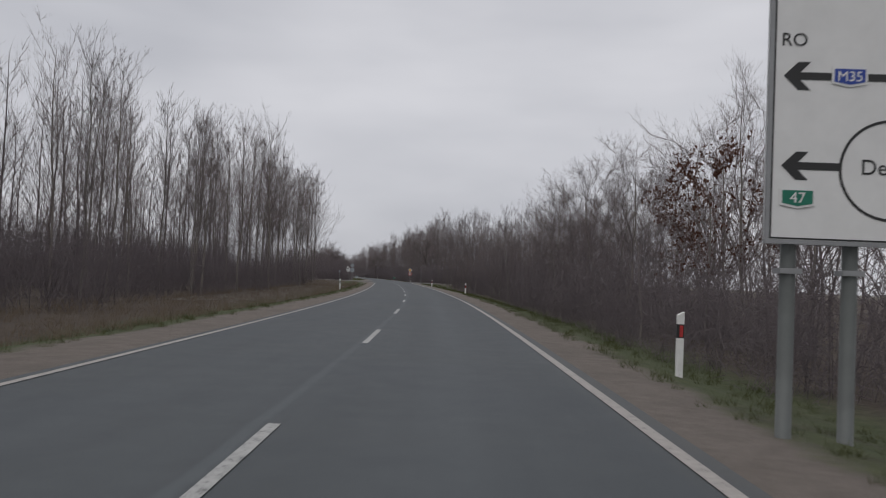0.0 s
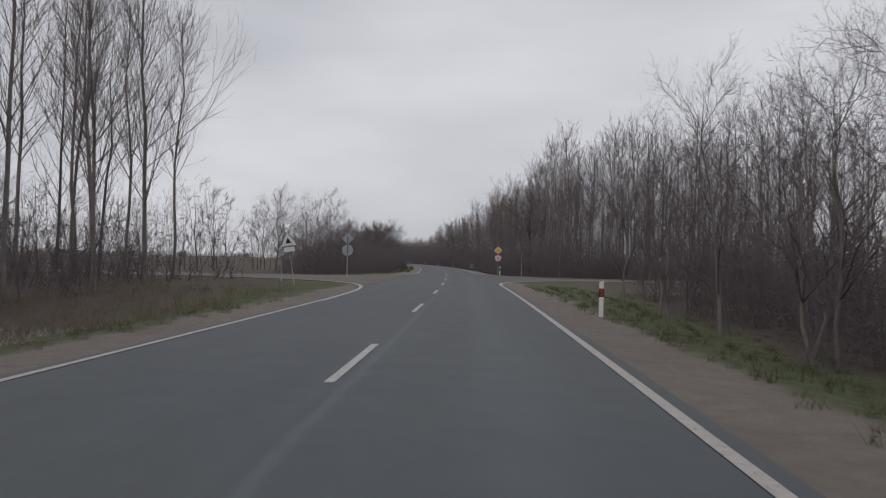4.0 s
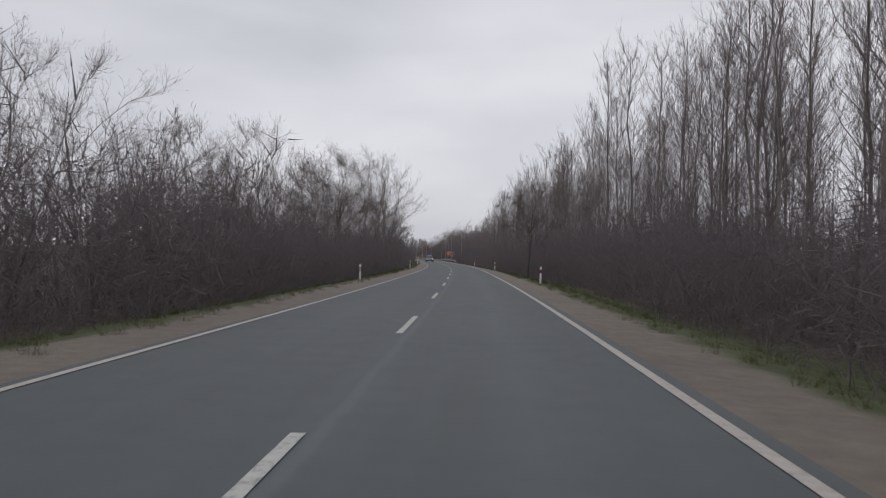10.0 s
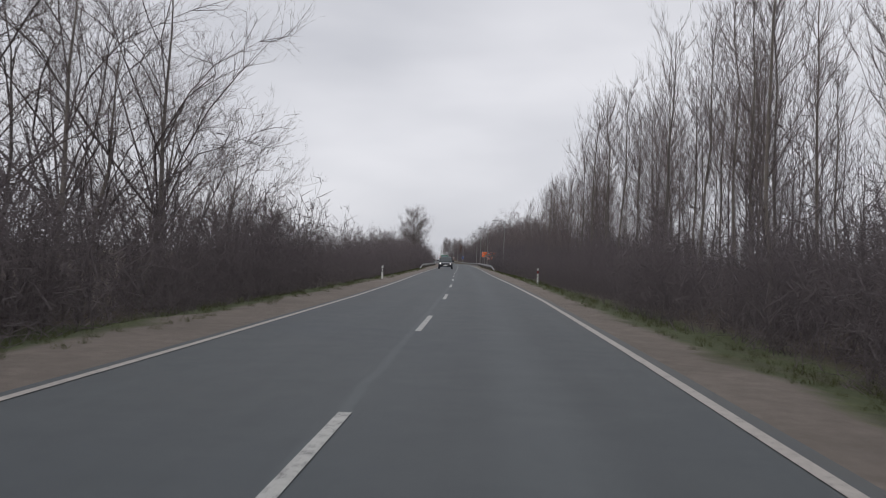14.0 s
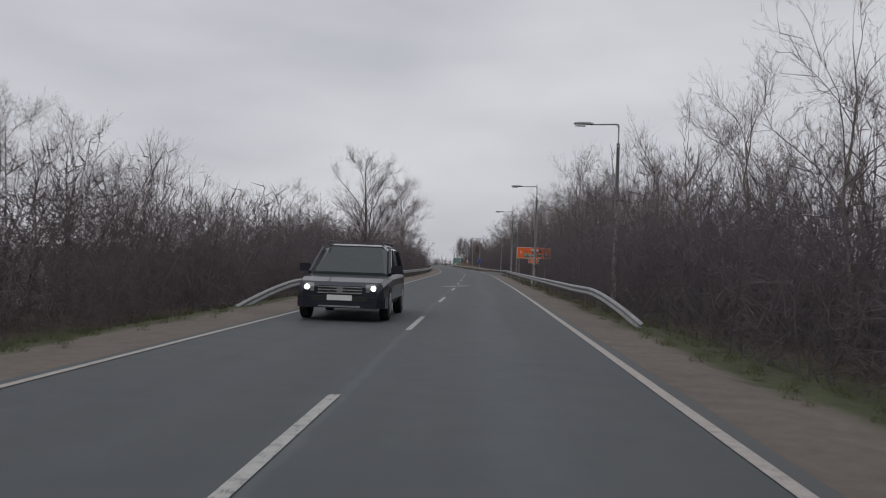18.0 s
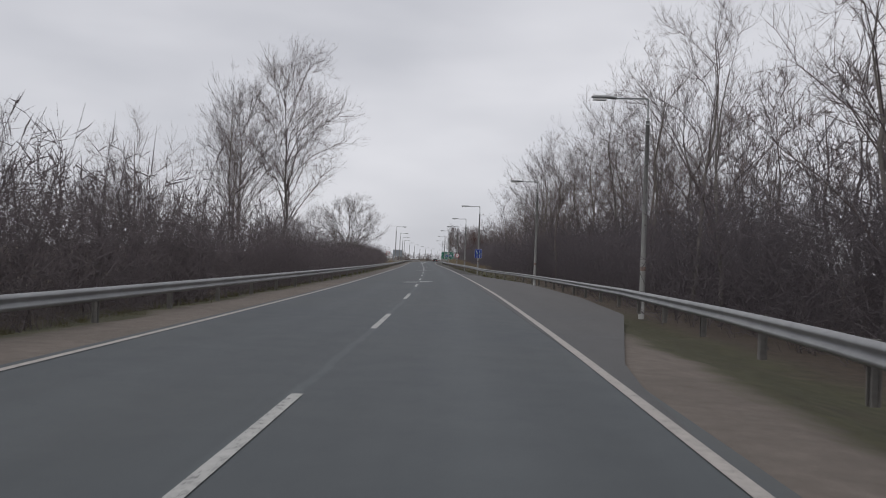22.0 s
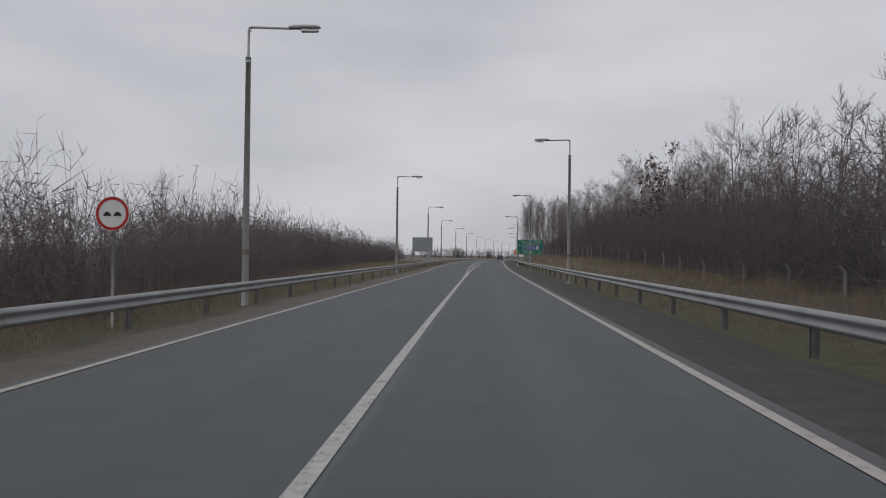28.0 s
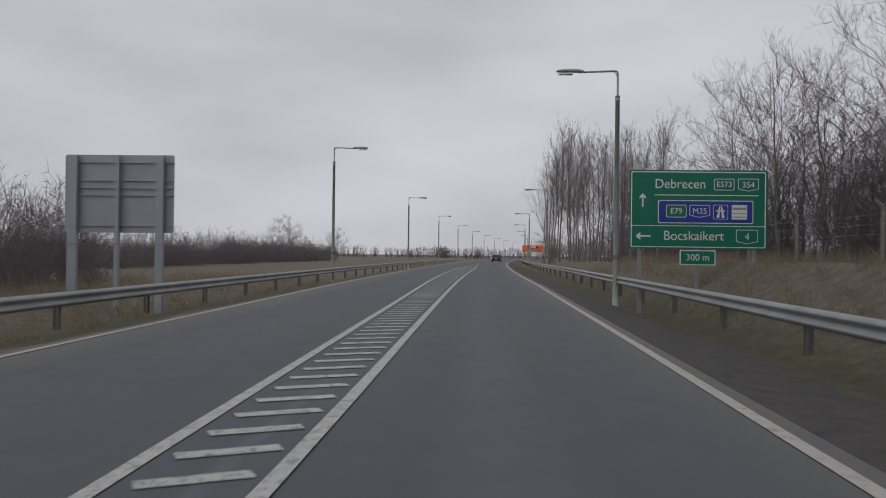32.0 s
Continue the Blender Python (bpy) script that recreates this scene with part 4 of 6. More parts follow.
stuff("brushwood", scatter([bush_arrays(181, 1.0, 0.9, 10, 12, 1, 0.008, 0.0, 120)], [(*spot(s, d)[:2], float(land(s, d)) - 0.15, 0.8) for s, d in ((177.5, 8.3), (178.8, 9.2), (180.4, 8.6), (182.0, 9.4))], 76), M_WEED, "low heap of cut brushwood on the verge", "brushwood")
# left thickets after the side road
stuff("thicket", stack(hedge(5, 160, 195, -8.6, -14, 3.0) + hedge(405, 195, 242, -8.6, -14, 3.6) + [saplings(305, 162, 242, -10, -15, 2.6, 5.0)]), M_BUSH, THICKET, "thicket")
plant(BROADS, grid_places(7, 165, 222, -12.5, -24, 5.4, 0.66, 0.2) + [(186, -12.5, 0.9), (191, -13.5, 0.8)], 7, "bare deciduous tree standing behind a dark thicket", "tree", "bare trees by the road")
plant(DARKS, [(206, -12, 0.6), (212, -11, 0.64), (216, -12.5, 0.72), (220, -11, 0.66), (298, -9.6, 1.0), (304, -10.2, 1.06), (226.5, -9.9, 0.76), (230, -10.6, 0.8), (233.5, -10.2, 0.76), (237, -10.8, 0.68)], 9, "dark bare tree with long drooping twigs", "tree", "dark trees by the road")
stuff("thicket", stack(hedge(8, 242, 372, -7.2, -12, 3.8) + [saplings(308, 246, 300, -8.5, -12, 2.8, 5.0)]), M_BUSH, THICKET, "thicket")
plant(ROUND, [(252, -10.8, 0.7), (258, -11.5, 0.8), (264, -10.8, 0.68), (271, -12, 0.78), (279, -11, 0.9), (349, -10.5, 1.0), (355, -10.8, 0.96), (359, -12.5, 0.92), (363, -10.6, 0.84), (367, -12, 0.72)], 56, "round bare tree with dense fine twigs above a thicket", "tree", "bare trees by the road")
plant(BROADS, grid_places(10, 250, 277, -13.5, -20, 5.0, 0.64, 0.15) + grid_places(110, 280, 308, -13.5, -20, 5.0, 0.88, 0.15) + grid_places(60, 284, 310, -10, -13, 5.0, 0.9, 0.1), 10, "bare deciduous tree above a dark thicket", "tree", "bare trees by the road")
plant(BROADS, grid_places(11, 318, 352, -9.5, -19, 5.2, 1.16, 0.12) + grid_places(58, 354, 376, -11.5, -19, 5.0, 0.56, 0.15), 11, "large pale bare tree with fine twigs", "tree", "bare trees by the road")
stuff("thicket", stack(hedge(12, 372, 440, -7.2, -12, 3.1, 0.4) + hedge(413, 440, 560, -7.4, -12.5, 3.7, 0.35) + hedge(412, 560, 590, -7.8, -12, 3.2, 0.3) + hedge(414, 590, 612, -8.2, -13, 3.1, 0.3) + [saplings(314, 556, 588, -9.5, -13, 3.2, 4.2)]), M_BUSH, THICKET, "thicket")
plant(BROADS, grid_places(13, 425, 456, -10.5, -16, 5.0, 0.42, 0.2) + grid_places(53, 460, 500, -10.5, -17, 4.6, 0.58, 0.15), 13, "small bare tree rising out of the thicket", "tree", "bare trees by the road")
plant(ROUND, [(s, -10.2 - 1.3 * math.sin(s * 2.1), 0.47 + 0.09 * math.sin(s * 1.3)) for s in np.arange(428, 490, 4.4)] + [(s, -10.4 - 1.2 * math.sin(s * 1.7), 0.56 + 0.08 * math.sin(s)) for s in np.arange(500, 548, 5.6)], 21, "low bare tree with a dense round crown in the thicket", "tree", "bare trees by the road")
plant(POPLARS, [(413.1, -9.0, 0.5), (416, -10.6, 0.4)], 14, "thin bare young tree", "tree", "poplars by the road")
plant(SOLO_DARK, [(492.4, -8.7, 1.2)], 15, "tall dark bare tree with a forked crown", "tree", "dark trees by the road")
plant(TALL, [(577, -10.3, 1.72), (571, -12.8, 1.3)], 16, "very tall bare tree with a fine egg-shaped crown", "tree", "bare trees by the road")
plant(POPLARS, [(554.6, -9.5, 0.98), (557.2, -9.9, 0.74), (562, -11, 0.9)], 74, "pale slender bare tree rising out of the thicket", "tree", "poplars by the road")
plant(BROADS, [(505, -11, 0.7), (512, -13, 0.6), (520, -12, 0.66), (552, -13, 0.8), (584, -12.5, 0.74), (590, -13, 0.66), (600, -12.5, 0.5), (534, -12, 0.5), (622, -15.5, 0.74)], 61, "bare tree rising out of the thicket", "tree", "bare trees by the road")
plant(SOLO, [(629.0, -10.9, 1.02)], 17, "broad round bare tree standing alone", "tree", "bare trees by the road")
stuff("thicket", stack(hedge(18, 612, 660, -8.6, -14, 3.2) + hedge(418, 660, 700, -9, -14, 3.0) + hedge(19, 700, 735, -12.8, -20, 3.6, 0.35, 1) + hedge(419, 735, 790, -14, -21, 3.1, 0.35, 1) + hedge(20, 790, 900, -26, -33, 2.8, 0.35, 1)), M_BUSH, "dense brown leafless roadside thicket", "thicket")
plant(POPLARS, [(650, -12, 0.55), (653, -12.5, 0.5), (700, -17, 0.55), (706, -18, 0.5)], 19, "thin bare young tree", "tree", "poplars by the road")
plant(ROUND, [(768, -17.5, 0.5), (890, -32, 0.55), (905, -34, 0.55), (954, -51, 1.1), (958, -54, 1.0), (962, -40, 0.8), (968, -43, 0.75)], 20, "bare tree in a far hedge", "tree", "bare trees by the road")
stuff("far_woods", scatter(FAR_BROADS, belt(45, 380, 600, -14, -20, 9.0, 0.38, 0.25), 45), M_TWIG, "low bare trees behind the roadside thicket", "woodland")
# right side
stuff("thicket", stack(hedge(21, 14, 62, 7.8, 13, 2.4, 0.4) + hedge(521, 62, 130, 9.4, 14, 2.9, 0.35) + [saplings(321, 24, 132, 9, 15, 3.2, 4.6)]), M_BUSH, THICKET, "thicket")
plant(BROADS, grid_places(22, 26, 62, 8.8, 14, 4.8, 0.62, 0.2) + grid_places(54, 24, 62, 16.0, 24, 4.8, 1.0, 0.15), 22, "bare deciduous tree on the roadside slope", "tree", "bare trees by the road")
plant(ROUND, [(44, 11.5, 0.9), (50, 11, 0.94), (56, 12, 0.96), (62, 11, 0.84), (69, 12.5, 0.86)], 72, "bare tree with dense fine twigs on the roadside slope", "tree", "bare trees by the road")
plant(BROADS, grid_places(41, 64, 130, 8.8, 14, 4.8, 0.62, 0.2) + grid_places(59, 64, 140, 16.0, 24, 4.8, 0.98, 0.14), 41, "bare deciduous tree on the roadside slope", "tree", "bare trees by the road")
plant(BROADS, grid_places(78, 64, 130, 8.2, 12.0, 4.3, 0.52, 0.28), 77, "small bare tree with crooked stems on the verge slope", "tree", "bare trees by the road")
stuff("far_woods", scatter(FAR_BROADS, belt(23, 30, 130, 26, 38, 7.0, 1.15, 0.15), 23), M_TWIG, "deep bare woodland behind the roadside", "woodland")
stuff("thicket", stack(hedge(24, 182, 262, 7.5, 13, 3.3, 0.3, 2) + hedge(424, 262, 330, 9.0, 14, 4.0) + hedge(425, 330, 430, 8.0, 13, 3.2) + [scatter(BUSHES, belt(42, 168.5, 180, 10, 40, 2.6, 4.0, 0.3), 42)]), M_BUSH, THICKET, "thicket")
plant(POPLARS, grid_places(25, 172, 300, 12, 22, 3.8, 1.42, 0.12), 25, "tall slender bare poplar rising over a thicket", "tree", "poplars of the roadside plantation")
plant(POPLARS, grid_places(71, 170, 200, 22, 40, 4.2, 1.4, 0.1) + grid_places(26, 302, 400, 11, 20, 3.9, 1.28, 0.12), 26, "tall slender bare poplar rising over a thicket", "tree", "poplars of the roadside plantation")
stuff("far_woods", scatter(FAR_POPLARS, belt(27, 172, 300, 23, 46, 7.2, 1.42, 0.12) + belt(28, 300, 405, 21, 40, 7.2, 1.25, 0.12), 27), M_TWIG, "deep rows of bare poplars behind the front rows", "woodland")
stuff("undergrowth", stack([scatter(INNER, belt(43, 180, 430, 15, 26, 4.4, 3.2, 0.3), 43), saplings(343, 176, 430, 10, 26, 3.6, 6.2)]), M_BUSH, "leafless brown undergrowth among the plantation trees", "undergrowth")
plant(DARKS, [(185.7, 9.2, 1.0), (300, 6.2, 0.8)], 28, "dark bare tree standing by the verge", "tree", "dark trees by the road")
plant(POPLARS, grid_places(29, 403, 436, 10, 19, 3.3, 1.02, 0.12), 29, "slender bare poplar over a thicket", "tree", "poplars of the roadside plantation")
stuff("thicket", stack(hedge(30, 430, 484, 8.0, 13, 4.0, 0.3, 2) + hedge(430, 484, 512, 10.2, 14, 4.2, 0.3) + hedge(31, 512, 606, 11.0, 17, 4.3, 0.3, 2) + hedge(431, 606, 700, 11.4, 17, 3.7, 0.3, 2) + [saplings(330, 430, 606, 11, 18, 3.4, 5.0), saplings(331, 606, 690, 13, 18, 3.8, 3.4)]), M_BUSH, THICKET, "thicket")
plant(BROADS, grid_places(32, 434, 476, 9.4, 19, 4.4, 0.78, 0.15) + grid_places(66, 478, 502, 10.5, 20, 4.6, 0.98, 0.12), 32, "bare deciduous tree over a dark thicket", "tree", "bare trees by the road")
plant(BROADS, grid_places(33, 504, 606, 12.0, 22, 4.8, 1.22, 0.14), 33, "bare deciduous tree over a dark thicket", "tree", "bare trees by the road")
stuff("far_woods", scatter(FAR_BROADS, belt(34, 430, 610, 22, 34, 7.0, 0.95, 0.15) + belt(44, 610, 690, 18, 30, 6.0, 0.5, 0.2), 34), M_TWIG, "deep bare woodland behind the roadside", "woodland")
plant(ROUND, [(651, 14.5, 0.62), (656, 16, 0.6), (661, 14.2, 0.5), (667, 16.5, 0.5), (673, 15.2, 0.46), (679, 15.5, 0.66)], 73, "round bare tree behind a wire fence", "tree", "bare trees by the road")
plant(BROADS, grid_places(35, 606, 634, 13.5, 23, 5.0, 1.12, 0.14) + grid_places(135, 637, 650, 14, 22, 5.0, 0.76, 0.1), 35, "bare tree behind a wire fence", "tree", "bare trees by the road")
plant(BROADS, grid_places(36, 703, 738, 15, 24, 5.6, 0.8, 0.15) + grid_places(67, 740, 802, 17, 26, 6.0, 0.98, 0.12), 36, "bare tree on a bank of bleached grass", "tree", "bare trees by the road")
plant(ROUND, [(s, 16.0 + 2.6 * math.sin(s * 1.7), 0.96 + 0.14 * math.sin(s * 0.9)) for s in np.arange(748, 806, 6.5)] + [(s, 16.5 + 2.0 * math.sin(s * 1.3), 0.72 + 0.1 * math.sin(s)) for s in np.arange(700, 744, 7.3)], 79, "large bare tree with a dense domed crown on the bank", "tree", "bare trees by the road")
stuff("thicket", stack(hedge(37, 700, 758, 12.6, 20, 4.2, 0.3, 1) + hedge(437, 758, 792, 16.5, 22, 4.4, 0.3, 1) + hedge(438, 792, 830, 13.6, 20, 4.0, 0.3, 1) + [saplings(337, 700, 760, 14, 24, 3.0, 6.0), saplings(338, 760, 830, 16.5, 25, 3.0, 6.0)]), M_BUSH, "brown leafless thicket on the bank", "thicket")
stuff("far_woods", scatter(FAR_BROADS, belt(38, 690, 835, 26, 40, 6.2, 1.25, 0.15), 38), M_TWIG, "deep bare woodland behind the bank", "woodland")
plant(POPLARS, grid_places(39, 836, 866, 10.0, 22, 3.0, 1.24, 0.12), 39, "slender bare poplar in a clump", "tree", "poplars by the road")
plant(LEAFY, [(26.5, 10.0, 0.66), (508, -9.2, 0.5), (707.5, 12.8, 0.78), (642, -11, 0.42), (713, -16.5, 0.4), (31.5, 10.6, 0.6)], 63, "small tree holding withered red-brown leaves", "tree", "trees with withered leaves")
stuff("far_woods", scatter(FAR_POPLARS, DEEP["poplar"], 68), M_TWIG, "bare poplars standing behind the front rows", "woodland")
stuff("far_woods", scatter(FAR_BROADS, DEEP["bare_tree"], 69), M_TWIG, "bare trees standing behind the front rows", "woodland")
# hedges at the edge of the plain
EDGE = [(-1100 + 6.5 * k + 4 * math.sin(k * 7.1), 1480 + 50 * math.sin(k * 0.37), -0.9, 10.0) for k in range(200)] + [(-760 + 4.5 * k + 3 * math.sin(k * 5.3), 1230 + 25 * math.sin(k * 0.21), -0.9, 6.5) for k in range(118)]
stuff("far_woods", scatter([bush_arrays(191 + i, 1.0, 0.7, 12, 9, 1, 0.022, 0.2, 60) for i in range(3)], EDGE, 40), M_TWIG, "thin bare tree line across the plain", "woodland")
stuff("far_woods", scatter(FAR_BROADS, belt(46, 900, 1150, 14, 30, 7.0, 0.75, 0.2), 46), M_TWIG, "bare woodland along the far bend", "woodland")
# grass along the verge
stuff("grass", scatter(TUFTS, belt(47, -8, 138, 4.7, 6.9, 0.7, 0.16, 0.4) + belt(59, 62, 130, 6.9, 10.0, 1.0, 0.16, 0.4) + belt(55, 183, 440, 4.9, 6.9, 0.8, 0.16, 0.4) + belt(70, 262, 330, 6.9, 8.6, 0.8, 0.18, 0.4) + belt(48, -8, 118, -4.7, -6.3, 0.8, 0.16, 0.4) + belt(56, 183, 440, -4.5, -6.3, 0.8, 0.16, 0.4), 47), M_GRASS, "short green grass on the verge", "grass")
stuff("grass", scatter(TUFTS, belt(49, 440, 508, 5.1, 7.4, 0.8, 0.17, 0.4) + belt(57, 576, 596, 6.0, 8.6, 0.8, 0.19, 0.4) + belt(257, 598, 660, 5.3, 8.6, 0.8, 0.17, 0.4) + belt(58, 445, 640, -5.2, -7.2, 0.9, 0.16, 0.4), 49), M_DULL_GRASS, "dull olive grass under the guard rails", "grass")
stuff("grass", scatter(TUFTS, belt(50, 640, 800, 7.2, 13.0, 0.9, 0.42, 0.55) + belt(51, 650, 800, -6.6, -15.0, 1.0, 0.4, 0.55), 50), M_DRY, "bleached dry grass behind the guard rail", "grass")


# ---- guard rails ----
W_PROFILE = [(0.0, 0.126), (0.035, 0.115), (0.07, 0.08), (0.07, 0.052), (0.015, 0.02), (0.015, -0.02), (0.07, -0.052), (0.07, -0.08), (0.035, -0.115), (0.0, -0.126)]


def guard_rail(side, s0, s1, line, label, low):
    """A W-beam rail: overlapping beams of 4 m on posts; its first length runs down to the ground."""
    rail = tagged(new("guard_rail"), label, "guard rail", "guard rails of the road")
    n = int((s1 - s0) / 4.0)
    post = Shape().box(-0.05, 0.05, -0.03, 0.03, -0.5, 0.14).box(-0.05, -0.03, -0.05, 0.05, -0.5, 0.14).box(0.03, 0.05, -0.05, 0.05, -0.5, 0.1).mesh("post", M_RUST)
    for k in range(n):
        a = s0 + 4.0 * k
        rows = []
        for j in range(5):
            s = a + 4.06 * j / 4
            z = low(s) - 0.62 * max(0.0, 1 - (s - s0) / 7.0) ** 1.5
            for off in (0.0, -0.006):
                for dx, dz in W_PROFILE:
                    rows.append(tuple(spot(s, line(s) - side * (dx + off), z + dz)))
        sh = Shape()
        m = len(W_PROFILE)
        f = []
        for j in range(4):
            for o in (0, m):
                for i in range(m - 1):
                    p = j * 2 * m + o + i
                    q = [p, p + 1, p + 1 + 2 * m, p + 2 * m]
                    f.append(tuple(q if (o == 0) == (side > 0) else reversed(q)))
        sh.add(rows, f)
        part("beam", sh.mesh("beam", M_ZINC, True), rail)
        if k > 1:
            ob = part("post", post, rail)
            ob.matrix_local = stand(a, line(a) + side * 0.09, low(a) - 0.02)
    return rail


def rail_right(s):
    return float(np.interp(s, [437, 447, 500, 512, 520, 527, 540, 552, 572, 581, 593, 600, 615, 690, 760, 800, 870], [5.15, 4.75, 4.8, 4.95, 5.25, 6.0, 7.0, 7.4, 7.8, 7.4, 5.9, 5.6, 5.0, 5.2, 5.7, 6.4, 6.6]))


def rail_height_right(s):
    """The rail dips beside the lay-by."""
    return float(np.interp(s, [522, 540, 552, 572, 585, 598, 612], [0.56, 0.44, 0.36, 0.28, 0.3, 0.4, 0.535]))


def rail_left(s):
    return float(np.interp(s, [440, 450, 690, 735, 770, 860], [-5.2, -4.85, -4.95, -5.1, -5.6, -5.9]))


guard_rail(1, 437, 920, rail_right, "weathered galvanised W-beam guard rail on steel posts", rail_height_right)
guard_rail(-1, 440, 920, rail_left, "weathered galvanised W-beam guard rail beside a gravel strip", lambda s: 0.43)


# ---- street lamps ----
def street_lamp():
    lamp = new("street_lamp")
    part("pole", Shape().tube([(0, 0, -0.4), (0, 0, 0.5), (0, 0, 6.3)], [0.1, 0.098, 0.07], 12).mesh("pole", M_LAMP, True), lamp)
    part("band", Shape().tube([(0, 0, 1.25), (0, 0, 1.39)], [0.0985, 0.098], 12, False).mesh("band", M_BAND, True), lamp, "faded red-brown painted band")
    part("collar", Shape().tube([(0, 0, 6.22), (0, 0, 6.36)], [0.078, 0.078], 12).mesh("collar", M_STEEL_DULL, True), lamp)
    arm = Shape().tube([(0, 0, 6.3), (0, 0, 7.05), (-0.02, 0, 7.12), (-0.08, 0, 7.14), (-1.25, 0, 7.1)], [0.035, 0.033, 0.033, 0.032, 0.028], 8)
    arm.tube([(0, 0, 6.95), (-0.1, 0, 7.12)], [0.012, 0.012], 5)
    part("arm", arm.mesh("arm", M_STEEL_DULL, True), lamp)
    head = Shape()
    rings = [(-1.1, 0.05, 0.05), (-1.25, 0.09, 0.08), (-1.5, 0.13, 0.085), (-1.75, 0.13, 0.08), (-1.92, 0.09, 0.06), (-1.97, 0.03, 0.02)]
    v, f = [], []
    for x, w_, h_ in rings:
        for k in range(10):
            a = 2 * math.pi * k / 10
            v.append((x, math.cos(a) * w_, 7.12 + math.sin(a) * h_ * (1.0 if math.sin(a) > 0 else 0.45)))
    for i in range(len(rings) - 1):
        f += [(i * 10 + k, i * 10 + (k + 1) % 10, (i + 1) * 10 + (k + 1) % 10, (i + 1) * 10 + k) for k in range(10)]
    f += [tuple(range(10)), tuple(range((len(rings) - 1) * 10, len(rings) * 10))]
    head.add(v, f)
    luminaire = part("luminaire", head.mesh("luminaire", M_STEEL_DULL, True), lamp)
    part("lens", Shape().slab([(-1.9, -0.07), (-1.45, -0.1), (-1.45, 0.1), (-1.9, 0.07)], 7.02, 7.085).mesh("lens", M_SIGN_WHITE), luminaire, "milky lamp cover")
    return tagged(lamp, "unlit street lamp on a grey concrete pole", "street lamp", "street lamps along the road")


first_lamp = street_lamp()
first_lamp.matrix_basis = stand(628.9, 5.6, -0.1)
for s, d, k in ((454.2, 7.3, 1.08), (481.7, 5.75, 1.05), (511.6, 5.25, 1.04), (700.5, 5.75, 1.1), (742.0, 5.97, 1.09), (781.0, 6.0, 1.03)):
    copy_thing(first_lamp, stand(s, d, -0.1)).scale = (1, 1, k)
for s, d in ((541.5, 8.0), (572.0, 7.9), (601.2, 5.62), (656.7, 5.75), (827.0, 7.2), (869.0, 7.2), (911.0, 7.2), (953.0, 7.2), (995.0, 7.2), (1037.0, 7.2)):
    copy_thing(first_lamp, stand(s, d, -0.1))
for s, d in ((676.4, -5.45), (719.0, -5.72), (760.0, -6.12), (802.0, -6.85), (844.0, -6.6), (886.0, -6.6), (928.0, -6.6), (970.0, -6.6), (1012.0, -6.6), (1054.0, -6.6), (1096.0, -6.6), (1138.0, -6.6)):
    copy_thing(first_lamp, stand(s, d, -0.1, 180)).scale = (1, 1, 1.05)


# ---- delineator posts ----
def delineator(front, label):
    p = new("delineator_post")
    prof = [(-0.06, -0.02), (-0.045, -0.05), (0.045, -0.05), (0.06, -0.02), (0.045, 0.05), (-0.045, 0.05)]
    lower = Shape().slab(prof, -0.35, 0.58)
    part("base", lower.mesh("base", M_WHITE), p)
    part("band", Shape().slab([(x * 1.01, y * 1.01) for x, y in prof], 0.58, 0.8).mesh("band", M_BLACK), p, "black band")
    top = Shape()
    n = len(prof)
    v = [(x, y, 0.8) for x, y in prof] + [(x, y, 0.97 + x * 0.5) for x, y in prof]
    top.add(v, [tuple(reversed(range(n))), tuple(range(n, 2 * n))] + [(i, (i + 1) % n, n + (i + 1) % n, n + i) for i in range(n)])
    part("cap", top.mesh("cap", M_WHITE), p)
    part("reflector", Shape().box(-0.028, 0.028, -0.058, -0.05, 0.6, 0.78).mesh("reflector", front), p, "reflector plate")
    return tagged(p, label, "delineator post", "delineator posts")


red_post = delineator(M_RED, "white plastic roadside post with black band and red reflector")
red_post.matrix_basis = stand(13.3, 5.3, -0.1, 6)
for s, d in ((70.9, 5.0), (114.2, 4.6), (177.3, 5.4), (282.7, 5.5), (331.5, 5.4), (384.9, 6.0)):
    copy_thing(red_post, stand(s, d, -0.12))
pale_post = delineator(M_SIGN_WHITE, "white plastic roadside post with black band and pale reflector")
pale_post.matrix_basis = stand(11.4, -5.2, -0.15)
for s, d in ((72.1, -5.7), (277.6, -5.0), (330.8, -4.8), (376.3, -4.5)):
    copy_thing(pale_post, stand(s, d, -0.2))


# ---- traffic signs ----
def letters(parent, words, x, z, size, material, y=-0.022, name="lettering", wide=1.0):
    cu = bpy.data.curves.new("lettering", "FONT")
    cu.body, cu.size, cu.align_x, cu.align_y, cu.extrude = words, size, "CENTER", "CENTER", 0.002
    cu.materials.append(material)
    tmp = bpy.data.objects.new("lettering", cu)
    scene.collection.objects.link(tmp)
    bpy.context.view_layer.update()
    me = bpy.data.meshes.new_from_object(tmp.evaluated_get(bpy.context.evaluated_depsgraph_get()))
    bpy.data.objects.remove(tmp)
    ob = new(name, me)
    ob.parent = parent
    ob.matrix_local = pose(x, y, z, 90) @ Matrix.Diagonal((wide, 1, 1, 1))
    return ob


def upright(outline, y0, y1):
    """An outline in x, z made solid between y0 and y1."""
    n = len(outline)
    sh = Shape()
    v = [(x, y0, z) for x, z in outline] + [(x, y1, z) for x, z in outline]
    return sh.add(v, [tuple(range(n)), tuple(reversed(range(n, 2 * n)))] + [(i, n + i, n + (i + 1) % n, (i + 1) % n) for i in range(n)])


